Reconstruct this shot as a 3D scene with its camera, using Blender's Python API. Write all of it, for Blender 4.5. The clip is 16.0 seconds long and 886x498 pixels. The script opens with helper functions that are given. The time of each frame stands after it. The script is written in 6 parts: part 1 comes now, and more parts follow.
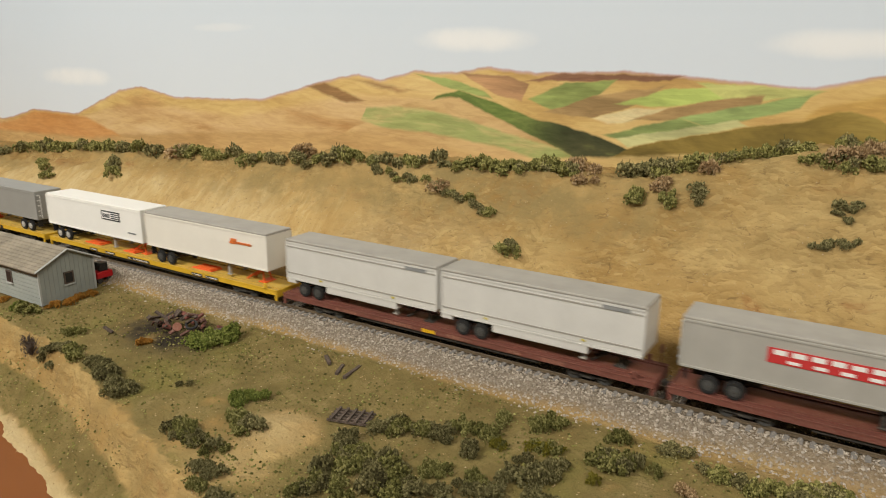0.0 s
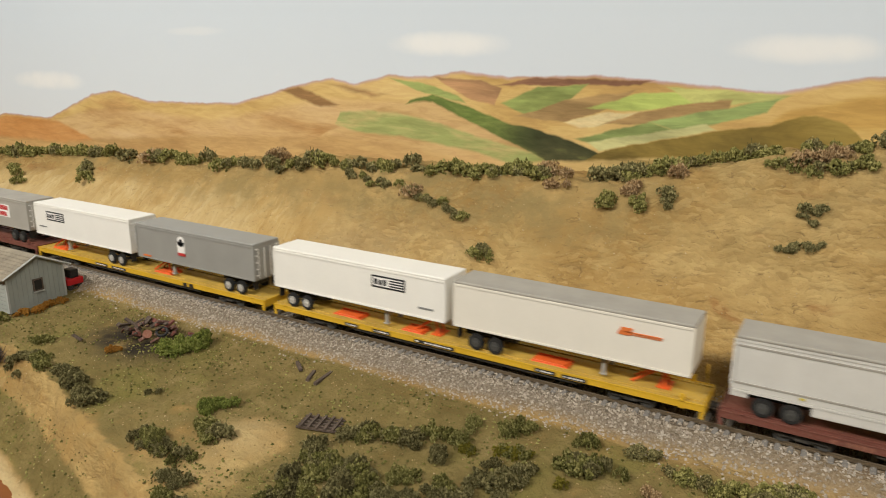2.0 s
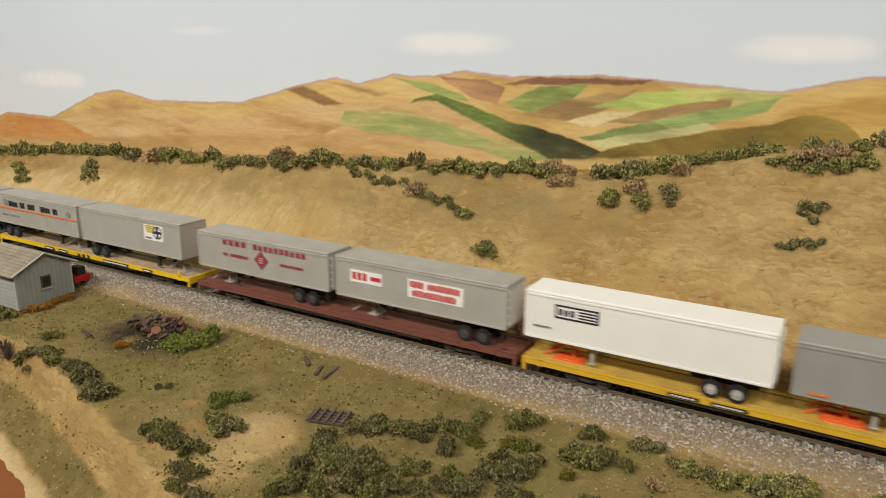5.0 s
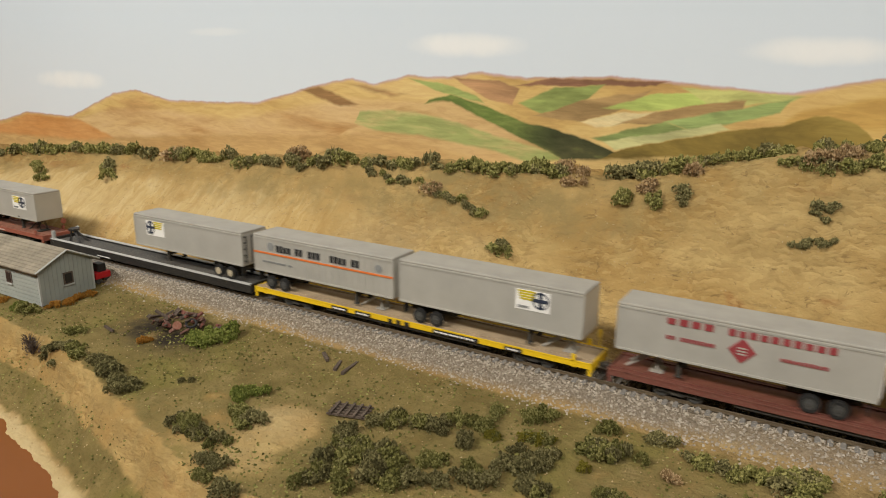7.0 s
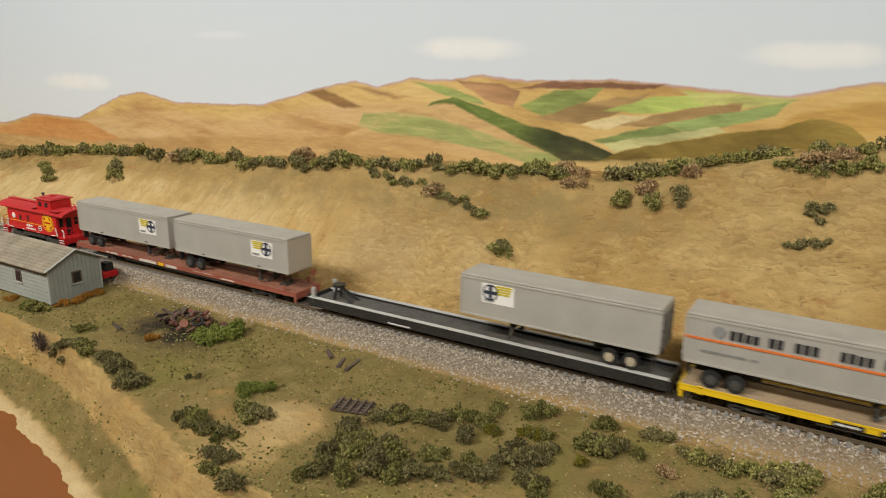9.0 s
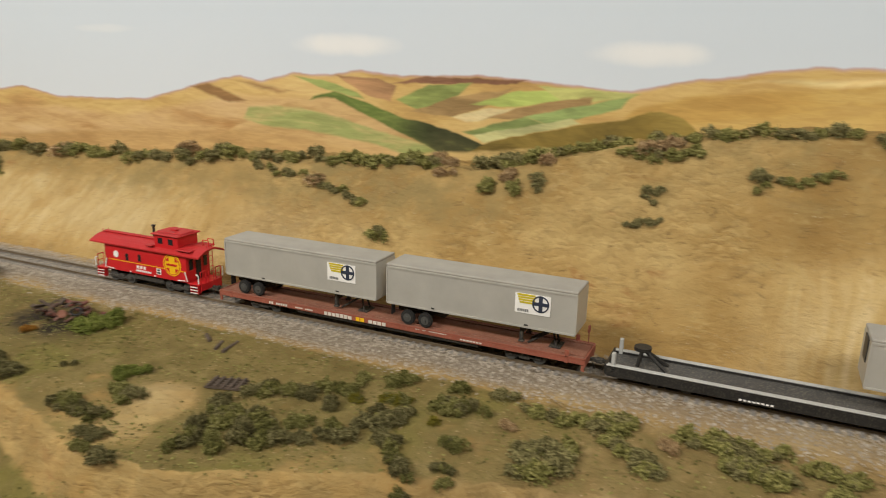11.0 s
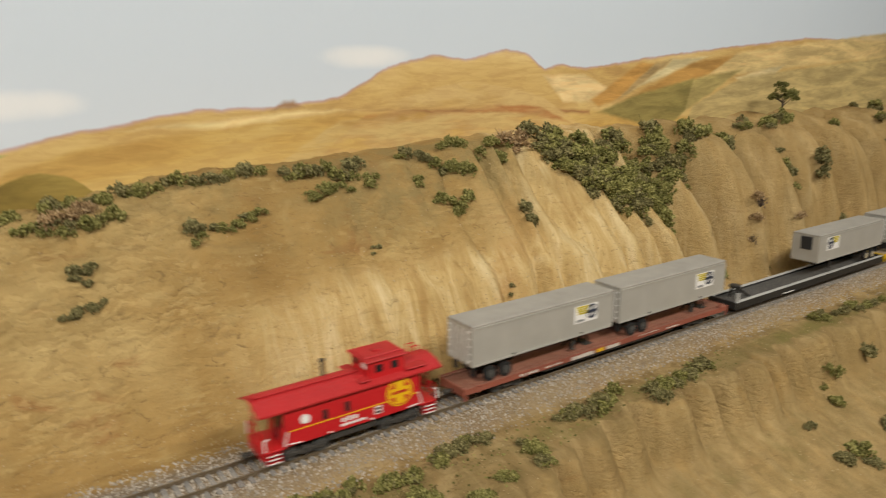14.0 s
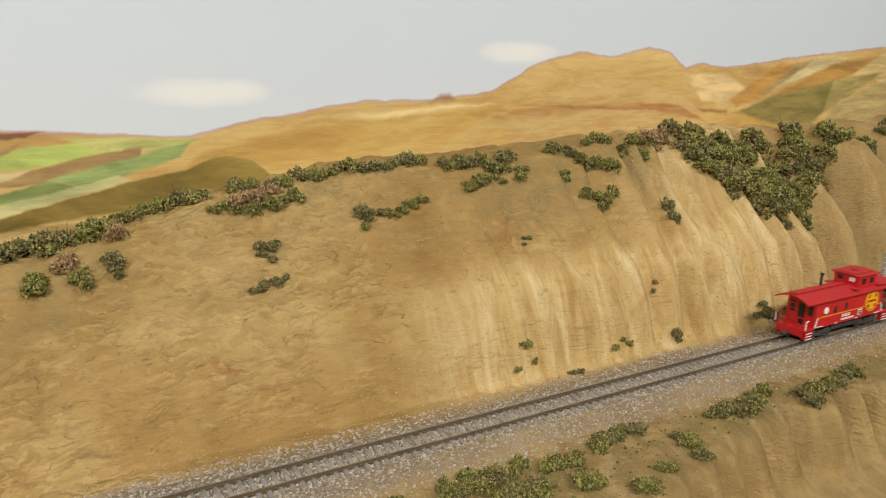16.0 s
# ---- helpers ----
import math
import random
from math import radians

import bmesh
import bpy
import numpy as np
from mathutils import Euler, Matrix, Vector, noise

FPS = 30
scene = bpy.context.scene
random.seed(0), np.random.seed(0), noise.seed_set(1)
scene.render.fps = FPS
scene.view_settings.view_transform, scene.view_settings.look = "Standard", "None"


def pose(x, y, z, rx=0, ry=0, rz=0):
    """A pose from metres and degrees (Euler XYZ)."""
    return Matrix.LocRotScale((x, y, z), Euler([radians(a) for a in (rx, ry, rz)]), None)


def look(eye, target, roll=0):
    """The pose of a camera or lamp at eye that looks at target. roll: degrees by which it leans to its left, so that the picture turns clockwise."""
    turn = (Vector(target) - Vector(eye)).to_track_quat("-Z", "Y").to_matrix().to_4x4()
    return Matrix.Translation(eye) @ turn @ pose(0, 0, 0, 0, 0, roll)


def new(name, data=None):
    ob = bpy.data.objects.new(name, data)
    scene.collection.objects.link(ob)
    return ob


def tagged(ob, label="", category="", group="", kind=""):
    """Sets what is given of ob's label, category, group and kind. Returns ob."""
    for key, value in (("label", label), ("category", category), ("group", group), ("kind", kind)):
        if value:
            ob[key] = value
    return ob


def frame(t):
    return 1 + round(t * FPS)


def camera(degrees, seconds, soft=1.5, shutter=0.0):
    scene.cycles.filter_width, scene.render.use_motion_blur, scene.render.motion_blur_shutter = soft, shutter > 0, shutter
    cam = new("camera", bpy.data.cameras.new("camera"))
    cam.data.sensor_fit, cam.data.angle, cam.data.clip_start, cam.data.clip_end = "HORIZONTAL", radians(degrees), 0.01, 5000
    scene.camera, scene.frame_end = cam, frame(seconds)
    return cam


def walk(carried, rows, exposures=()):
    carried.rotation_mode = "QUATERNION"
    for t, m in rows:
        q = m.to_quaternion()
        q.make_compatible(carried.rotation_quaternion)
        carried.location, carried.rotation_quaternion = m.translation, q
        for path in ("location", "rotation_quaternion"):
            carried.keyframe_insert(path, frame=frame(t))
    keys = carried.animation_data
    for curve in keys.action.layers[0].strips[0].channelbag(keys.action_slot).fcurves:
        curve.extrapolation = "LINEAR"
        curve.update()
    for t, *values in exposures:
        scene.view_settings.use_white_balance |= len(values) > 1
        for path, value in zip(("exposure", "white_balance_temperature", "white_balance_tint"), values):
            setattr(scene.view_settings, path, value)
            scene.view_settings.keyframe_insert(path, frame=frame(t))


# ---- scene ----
# A model railway on a shelf: a piggyback train passes a bank, filmed by hand. HO scale, 1:87.
cam = camera(64.25, 16.0, soft=1.0, shutter=0.5)
PATH = [
    (0, (0.0519, -0.4014, 0.1959), (-0.1516, -0.0737, 0.0900), 0.49),
    (0.5, (0.0498, -0.3960, 0.1969), (-0.1527, -0.0675, 0.0914), 0.44),
    (1, (0.0540, -0.3895, 0.1967), (-0.1451, -0.0590, 0.0913), 0.50),
    (1.5, (0.0571, -0.3928, 0.1971), (-0.1401, -0.0611, 0.0918), 0.52),
    (2, (0.0596, -0.3961, 0.1982), (-0.1364, -0.0636, 0.0933), 0.47),
    (2.5, (0.0646, -0.4022, 0.1983), (-0.1309, -0.0693, 0.0937), 0.46),
    (3, (0.0619, -0.4044, 0.1975), (-0.1333, -0.0713, 0.0930), 0.55),
    (3.5, (0.0583, -0.4010, 0.1977), (-0.1363, -0.0677, 0.0928), 0.51),
    (6, (0.0579, -0.4107, 0.1977), (-0.1371, -0.0776, 0.0929), 0.61),
    (6.5, (0.0549, -0.4132, 0.1971), (-0.1412, -0.0807, 0.0924), 0.62),
    (7, (0.0565, -0.4175, 0.1983), (-0.1414, -0.0860, 0.0937), 0.63),
    (7.5, (0.0578, -0.4216, 0.1999), (-0.1408, -0.0904, 0.0954), 0.70),
    (8, (0.0594, -0.4239, 0.1991), (-0.1409, -0.0937, 0.0953), 0.64),
    (10.5, (0.0929, -0.4339, 0.2005), (-0.0940, -0.0956, 0.0974), 1.10),
    (11, (0.1130, -0.4406, 0.2002), (-0.0459, -0.0889, 0.0952), 1.23),
    (11.5, (0.1222, -0.4027, 0.1949), (0.0156, -0.0332, 0.0847), 1.82),
    (12, (0.1325, -0.3763, 0.1951), (0.0932, 0.0038, 0.0772), 2.45),
    (12.5, (0.0811, -0.4125, 0.2113), (0.1631, -0.0386, 0.0952), 1.82),
    (13, (0.0760, -0.4126, 0.2141), (0.2073, -0.0505, 0.1062), 1.44),
    (13.5, (0.0522, -0.4003, 0.2147), (0.2287, -0.0560, 0.1136), 1.07),
    (13.7, (0.0378, -0.3931, 0.2170), (0.2656, -0.0787, 0.1212), 1.50),
    (14, (-0.0211, -0.3738, 0.2252), (0.2004, -0.0554, 0.1275), -0.62),
    (14.5, (-0.0168, -0.3852, 0.2349), (0.1834, -0.0530, 0.1373), -2.56),
    (15, (-0.0411, -0.3740, 0.2335), (0.1610, -0.0425, 0.1372), -1.47),
    (15.5, (-0.0804, -0.3616, 0.2259), (0.1088, -0.0234, 0.1270), -0.04),
    (16, (-0.0835, -0.3571, 0.2267), (0.1024, -0.0176, 0.1259), 0.49),
]
EXPOSURE = [(0.0, 0.0), (8.0, -0.03), (10.5, -0.03), (11.5, -0.12), (12.5, -0.27), (13.5, -0.17), (14.5, 0.08), (16.0, 0.08)]
walk(cam, [(t, look(eye, target, roll)) for t, eye, target, roll in PATH], EXPOSURE)

# ---- light: a lit room, two ceiling panels over the aisle ----
world = bpy.data.worlds.new("room_air")
world.use_nodes = True
world.node_tree.nodes["Background"].inputs["Color"].default_value = (1.0, 0.93, 0.82, 1)
world.node_tree.nodes["Background"].inputs["Strength"].default_value = 0.085
scene.world = world
for lx, watts in ((-0.85, 26.0), (0.75, 17.8)):
    lamp = bpy.data.lights.new("ceiling_panel_light", "AREA")
    lamp.shape, lamp.size, lamp.size_y = "RECTANGLE", 0.9, 0.22
    lamp.energy, lamp.color = watts, (1.0, 0.955, 0.875)
    lamp_ob = new("ceiling_panel_light", lamp)
    lamp_ob.matrix_basis = look((lx, -1.05, 1.10), (lx * 0.8, 0.0, 0.05))
scene.view_settings.exposure = 0.0

# ---- node helpers and materials ----
DM = 0.1  # layout measures below are in decimetres


class Shader:
    """A Principled material under construction."""

    def __init__(self, name):
        self.mat = bpy.data.materials.new(name)
        self.mat.use_nodes = True
        self.nt = self.mat.node_tree
        self.out = self.nt.nodes["Principled BSDF"]
        self.co = self.nt.nodes.new("ShaderNodeTexCoord").outputs["Object"]

    def node(self, kind, **ins):
        n = self.nt.nodes.new(kind)
        for k, v in ins.items():
            self.put(n.inputs[k.replace("_", " ")], v)
        return n

    def put(self, socket, v):
        if isinstance(v, bpy.types.NodeSocket):
            self.nt.links.new(v, socket)
        elif isinstance(v, tuple) and len(v) == 3 and socket.type == "RGBA":
            socket.default_value = (*v, 1)
        else:
            socket.default_value = v

    def calc(self, op, a, b=0.0, c=0.0):
        n = self.nt.nodes.new("ShaderNodeMath")
        n.operation = op
        for s, v in zip(n.inputs, (a, b, c)):
            self.put(s, v)
        return n.outputs[0]

    def mix(self, fac, a, b, kind="MIX"):
        n = self.nt.nodes.new("ShaderNodeMix")
        n.data_type, n.blend_type = "RGBA", kind
        self.put(n.inputs[0], fac)
        self.put(n.inputs[6], a)
        self.put(n.inputs[7], b)
        return n.outputs[2]

    def stretch(self, sx, sy, sz, co=None, turn=0.0):
        n = self.nt.nodes.new("ShaderNodeMapping")
        self.nt.links.new(co or self.co, n.inputs["Vector"])
        n.inputs["Scale"].default_value = (sx, sy, sz)
        n.inputs["Rotation"].default_value = (0, turn, 0)
        return n.outputs[0]

    def noise(self, scale, detail=4.0, co=None, rough=0.55, warp=0.0):
        n = self.node("ShaderNodeTexNoise", Scale=scale, Detail=detail, Roughness=rough, Distortion=warp)
        self.nt.links.new(co or self.co, n.inputs["Vector"])
        return n.outputs["Fac"]

    def ramp(self, fac, stops, ease="LINEAR"):
        n = self.nt.nodes.new("ShaderNodeValToRGB")
        n.color_ramp.interpolation = ease
        el = n.color_ramp.elements
        for k, (p, c) in enumerate(stops):
            e = el[k] if k < 2 else el.new(p)
            e.position = p
            e.color = (*c, 1) if isinstance(c, tuple) else (c, c, c, 1)
        self.put(n.inputs[0], fac)
        return n.outputs[0]

    def soft(self, v, lo, hi):
        n = self.nt.nodes.new("ShaderNodeMapRange")
        n.interpolation_type = "SMOOTHSTEP"
        for k, x in zip(("Value", "From Min", "From Max"), (v, lo, hi)):
            self.put(n.inputs[k], x)
        return n.outputs[0]

    def done(self, color, rough=0.7, metal=0.0, relief=None, height=0.0005, strength=1.0, spec=0.4):
        self.put(self.out.inputs["Base Color"], color)
        self.put(self.out.inputs["Roughness"], rough)
        self.put(self.out.inputs["Metallic"], metal)
        self.put(self.out.inputs["Specular IOR Level"], spec)
        if relief is not None:
            b = self.node("ShaderNodeBump", Strength=strength, Distance=height, Height=relief)
            self.nt.links.new(b.outputs[0], self.out.inputs["Normal"])
        return self.mat


def paint(name, color, rough=0.55, metal=0.0, vary=0.12, dust=0.15, grain=900.0, spec=0.4):
    """Painted or plastic model surface with faint mottling and a film of dust."""
    s = Shader(name)
    big, fine = s.noise(60, 4), s.noise(grain, 2)
    dark = tuple(c * (1 - vary) for c in color)
    lite = tuple(min(1, c * (1 + vary)) for c in color)
    col = s.ramp(big, [(0.3, dark), (0.7, lite)])
    col = s.mix(s.calc("MULTIPLY", s.soft(fine, 0.45, 0.75), dust), col, (0.42, 0.36, 0.27))
    return s.done(col, s.calc("MULTIPLY_ADD", big, 0.2, rough - 0.1), metal, fine, 0.00004, 0.5, spec)


M_SILVER = paint("silver_paint", (0.485, 0.468, 0.42), 0.42, 0.3, 0.06, 0.08)
M_VAN = paint("pale_silver_paint", (0.66, 0.645, 0.60), 0.5, 0.15, 0.04, 0.06)
M_GREYBOX = paint("grey_paint", (0.25, 0.255, 0.25), 0.55, 0.1, 0.05, 0.08)
M_GREYVAN = paint("warm_grey_paint", (0.33, 0.325, 0.30), 0.5, 0.2, 0.05, 0.08)
M_ROOFGREY = paint("dusty_roof_paint", (0.36, 0.34, 0.30), 0.7, 0.1, 0.1, 0.3)
M_WHITE = paint("white_paint", (0.80, 0.78, 0.72), 0.5, 0, 0.02, 0.04)
M_CREAM = paint("cream_paint", (0.74, 0.70, 0.61), 0.5, 0, 0.02, 0.04)
M_YELLOW = paint("yellow_paint", (0.62, 0.37, 0.02), 0.5, 0, 0.07, 0.12)
M_LEMON = paint("lemon_yellow_paint", (0.74, 0.48, 0.01), 0.45, 0, 0.05, 0.08)
M_YELLOWDECK = paint("worn_yellow_deck", (0.50, 0.325, 0.05), 0.75, 0, 0.2, 0.3)
M_TANDECK = paint("weathered_wood_deck", (0.36, 0.27, 0.17), 0.85, 0, 0.2, 0.3)
M_OXIDE = paint("oxide_red_paint", (0.155, 0.048, 0.033), 0.65, 0, 0.12, 0.15)
M_OXLITE = paint("brick_red_paint", (0.27, 0.075, 0.045), 0.65, 0, 0.12, 0.15)
M_OXDECK = paint("worn_red_deck", (0.24, 0.095, 0.06), 0.8, 0, 0.18, 0.25)
M_BLACK = paint("black_plastic", (0.018, 0.017, 0.016), 0.5, 0, 0.1, 0.08)
M_GRIME = paint("grimy_black", (0.03, 0.027, 0.023), 0.8, 0, 0.2, 0.2)
M_TYRE = paint("tyre_rubber", (0.014, 0.014, 0.014), 0.65, 0, 0.1, 0.06)
M_HUB = paint("hub_steel", (0.10, 0.10, 0.095), 0.5, 0.5, 0.1, 0.1)
M_HUBLITE = paint("bright_hub", (0.60, 0.58, 0.54), 0.4, 0.4, 0.05, 0.05)
M_HUBTAN = paint("tan_hub", (0.42, 0.36, 0.25), 0.6, 0, 0.05, 0.05)
M_LITESILL = paint("pale_grey_sill", (0.42, 0.42, 0.40), 0.6, 0, 0.1, 0.2)
M_DARKDECK = paint("dark_grey_deck", (0.065, 0.063, 0.06), 0.8, 0, 0.2, 0.25)
M_ORANGE = paint("orange_red_plastic", (0.75, 0.12, 0.02), 0.5, 0, 0.05, 0.05)
M_CABRED = paint("caboose_red", (0.52, 0.014, 0.018), 0.42, 0, 0.05, 0.03)
M_CABROOF = paint("caboose_roof_red", (0.44, 0.016, 0.018), 0.55, 0, 0.08, 0.06)
M_OLDWHITE = paint("worn_white_ink", (0.62, 0.57, 0.50), 0.6, 0, 0.1, 0.2)
M_GOLD = paint("gold_yellow_ink", (0.80, 0.47, 0.01), 0.5, 0, 0.03, 0.02)
M_INKWHITE = paint("white_ink", (0.80, 0.78, 0.74), 0.5, 0, 0.02, 0.02)
M_INKBLACK = paint("black_ink", (0.02, 0.02, 0.022), 0.5, 0, 0.02, 0.02)
M_INKBLUE = paint("navy_ink", (0.028, 0.036, 0.06), 0.5, 0, 0.02, 0.02)
M_INKRED = paint("red_ink", (0.50, 0.035, 0.035), 0.5, 0, 0.02, 0.02)
M_INKMAROON = paint("maroon_ink", (0.28, 0.045, 0.05), 0.5, 0, 0.02, 0.02)
M_INKORANGE = paint("orange_ink", (0.66, 0.17, 0.04), 0.5, 0, 0.02, 0.02)
M_INKYELLOW = paint("mustard_ink", (0.52, 0.42, 0.02), 0.5, 0, 0.02, 0.02)
M_GLASS = paint("dark_window", (0.02, 0.02, 0.022), 0.15, 0, 0.1, 0.0)
M_RAIL = paint("weathered_rail", (0.16, 0.12, 0.075), 0.45, 0.4, 0.15, 0.2)
M_TIE = paint("weathered_tie", (0.22, 0.205, 0.185), 0.85, 0, 0.3, 0.3)
M_SHED = paint("blue_grey_clapboard", (0.32, 0.34, 0.305), 0.8, 0, 0.08, 0.15)
M_SHEDTRIM = paint("pale_trim", (0.42, 0.43, 0.40), 0.8, 0, 0.08, 0.15)
M_SHINGLE = paint("weathered_shingle", (0.25, 0.215, 0.16), 0.9, 0, 0.25, 0.3)
M_OLDWOOD = paint("old_dark_wood", (0.085, 0.06, 0.045), 0.9, 0, 0.3, 0.2)
M_RUST = paint("rusty_scrap", (0.13, 0.06, 0.045), 0.9, 0, 0.4, 0.3)
M_ROOMWALL = paint("room_wall_paint", (0.42, 0.39, 0.35), 0.9, 0, 0.04, 0.0)
M_FLOOR = paint("room_floor", (0.30, 0.25, 0.20), 0.7, 0, 0.15, 0.1)
M_FASCIA = paint("fascia_board", (0.16, 0.11, 0.07), 0.7, 0, 0.1, 0.1)


def foliage(name, a, b, c):
    s = Shader(name)
    rnd = s.node("ShaderNodeNewGeometry").outputs["Random Per Island"]
    obr = s.node("ShaderNodeObjectInfo").outputs["Random"]
    mixv = s.calc("MULTIPLY_ADD", obr, 0.3, s.calc("MULTIPLY", s.calc("POWER", rnd, 1.3), 0.75))
    col = s.ramp(mixv, [(0.0, tuple(v * 0.6 for v in a)), (0.2, a), (0.55, b), (0.95, c)])
    fine = s.noise(1500, 3)
    col = s.mix(s.calc("MULTIPLY", s.soft(fine, 0.4, 0.75), 0.4), col, tuple(v * 0.5 for v in a))
    return s.done(col, 0.95, 0, fine, 0.0006, 1.0, 0.1)


M_BUSH = foliage("green_foam_foliage", (0.105, 0.10, 0.028), (0.235, 0.222, 0.066), (0.42, 0.38, 0.14))
M_BUSHDARK = foliage("dark_foam_foliage", (0.095, 0.083, 0.033), (0.205, 0.18, 0.074), (0.37, 0.325, 0.145))
M_BUSHLIVE = foliage("fresh_green_foliage", (0.14, 0.17, 0.035), (0.23, 0.26, 0.055), (0.34, 0.35, 0.10))
M_BUSHDRY = foliage("dry_brown_foliage", (0.22, 0.135, 0.062), (0.40, 0.265, 0.13), (0.56, 0.41, 0.23))
M_BUSHGOLD = foliage("orange_autumn_foliage", (0.28, 0.12, 0.02), (0.40, 0.18, 0.03), (0.48, 0.26, 0.06))


def earth():
    """Sculpted scenery shell: ochre plaster soil, turf where it was sprinkled, pale sand, scorched patch."""
    s = Shader("scenery_earth")
    at = {}
    for n in ("turf", "sand", "cliff", "olive", "scorch", "bed", "dirt"):
        a = s.nt.nodes.new("ShaderNodeAttribute")
        a.attribute_name = n
        at[n] = a.outputs["Fac"]
    wide, mid, fine = s.noise(9, 5, warp=0.4), s.noise(45, 6, rough=0.65), s.noise(700, 4, rough=0.7)
    streak = s.noise(1.0, 5, s.stretch(70, 25, 9), rough=0.65, warp=0.7)
    slant = s.noise(1.0, 6, s.stretch(30, 60, 110, turn=0.35), rough=0.65, warp=0.6)
    soil = s.ramp(wide, [(0.28, (0.28, 0.165, 0.052)), (0.5, (0.40, 0.255, 0.09)), (0.72, (0.52, 0.37, 0.155))])
    soil = s.mix(s.calc("MULTIPLY", s.soft(mid, 0.5, 0.72), 0.7), soil, (0.36, 0.24, 0.09))
    soil = s.mix(s.calc("MULTIPLY", s.soft(slant, 0.56, 0.68), 0.45), soil, (0.55, 0.40, 0.165))
    soil = s.mix(s.calc("MULTIPLY", s.soft(slant, 0.44, 0.32), 0.4), soil, (0.20, 0.135, 0.06))
    stain = s.noise(16, 4, s.stretch(1, 1, 2.2), warp=0.8)
    soil = s.mix(s.calc("MULTIPLY", s.soft(stain, 0.6, 0.72), 0.55), soil, (0.30, 0.13, 0.045))
    soil = s.mix(s.calc("MULTIPLY", s.soft(stain, 0.42, 0.3), 0.4), soil, (0.54, 0.395, 0.165))
    cracks = s.noise(120, 6, s.stretch(0.7, 1, 1.6), rough=0.75, warp=1.2)
    bent = s.nt.nodes.new("ShaderNodeVectorMath")
    bent.operation = "MULTIPLY_ADD"
    wander = s.node("ShaderNodeTexNoise", Scale=40.0, Detail=3.0)
    s.nt.links.new(s.co, wander.inputs["Vector"])
    s.nt.links.new(wander.outputs["Color"], bent.inputs[0])
    bent.inputs[1].default_value = (0.022, 0.022, 0.022)
    s.nt.links.new(s.co, bent.inputs[2])
    chips = s.node("ShaderNodeTexVoronoi", Scale=230.0, Vector=s.stretch(0.55, 1.0, 1.5, bent.outputs[0], 0.3))
    facet = chips.outputs["Distance"]
    chip_tone = s.node("ShaderNodeSeparateColor", Color=chips.outputs["Color"]).outputs[0]
    craggy = s.calc("MULTIPLY", s.soft(s.noise(7, 3, warp=0.5), 0.42, 0.58), s.calc("MULTIPLY", s.calc("SUBTRACT", 1.0, at["cliff"]), s.calc("SUBTRACT", 1.0, at["turf"])))
    soil = s.mix(s.calc("MULTIPLY", craggy, s.calc("MULTIPLY", s.soft(chip_tone, 0.55, 0.95), 0.32)), soil, (0.64, 0.46, 0.20))
    soil = s.mix(s.calc("MULTIPLY", craggy, s.calc("MULTIPLY", s.soft(chip_tone, 0.35, 0.05), 0.3)), soil, (0.27, 0.165, 0.06))
    soil = s.mix(s.calc("MULTIPLY", s.soft(cracks, 0.43, 0.33), 0.65), soil, (0.17, 0.105, 0.045))
    soil = s.mix(s.calc("MULTIPLY", s.soft(cracks, 0.58, 0.7), 0.5), soil, (0.55, 0.405, 0.18))
    cl = s.ramp(streak, [(0.3, (0.44, 0.28, 0.10)), (0.5, (0.58, 0.41, 0.175)), (0.68, (0.71, 0.56, 0.30))])
    cl = s.mix(s.calc("MULTIPLY", s.soft(cracks, 0.45, 0.33), 0.4), cl, (0.22, 0.13, 0.05))
    cl = s.mix(s.calc("MULTIPLY", s.soft(wide, 0.55, 0.7), 0.5), cl, (0.42, 0.22, 0.07))
    col = s.mix(at["cliff"], soil, cl)
    col = s.mix(s.calc("MULTIPLY", at["olive"], s.soft(mid, 0.3, 0.65)), col, (0.30, 0.22, 0.09))
    col = s.mix(at["sand"], col, s.mix(mid, (0.50, 0.38, 0.19), (0.62, 0.50, 0.28)))
    soil_brown = s.ramp(s.noise(1.0, 5, s.stretch(60, 30, 14), rough=0.6, warp=0.5), [(0.3, (0.19, 0.125, 0.05)), (0.5, (0.29, 0.20, 0.085)), (0.7, (0.46, 0.33, 0.155))])
    col = s.mix(s.calc("MULTIPLY", at["dirt"], s.soft(mid, 0.1, 0.5)), col, soil_brown)
    grass = s.ramp(mid, [(0.3, (0.14, 0.105, 0.036)), (0.55, (0.22, 0.165, 0.062)), (0.75, (0.31, 0.23, 0.10))])
    lush = s.soft(s.noise(10, 3), 0.5, 0.64)
    grass = s.mix(s.calc("MULTIPLY", lush, 0.5), grass, (0.175, 0.165, 0.035))
    grass = s.mix(s.soft(fine, 0.5, 0.7), grass, (0.13, 0.115, 0.035))
    gm = s.soft(s.calc("ADD", at["turf"], s.calc("MULTIPLY_ADD", mid, 0.9, -0.45)), 0.25, 0.7)
    col = s.mix(gm, col, grass)
    col = s.mix(s.calc("MULTIPLY", at["scorch"], s.soft(mid, 0.2, 0.6)), col, (0.035, 0.028, 0.02))
    col = s.mix(at["bed"], col, s.ramp(fine, [(0.35, (0.15, 0.12, 0.09)), (0.65, (0.32, 0.27, 0.205))]))
    col = s.mix(s.calc("MULTIPLY", s.soft(fine, 0.62, 0.8), 0.4), col, (0.60, 0.50, 0.32))
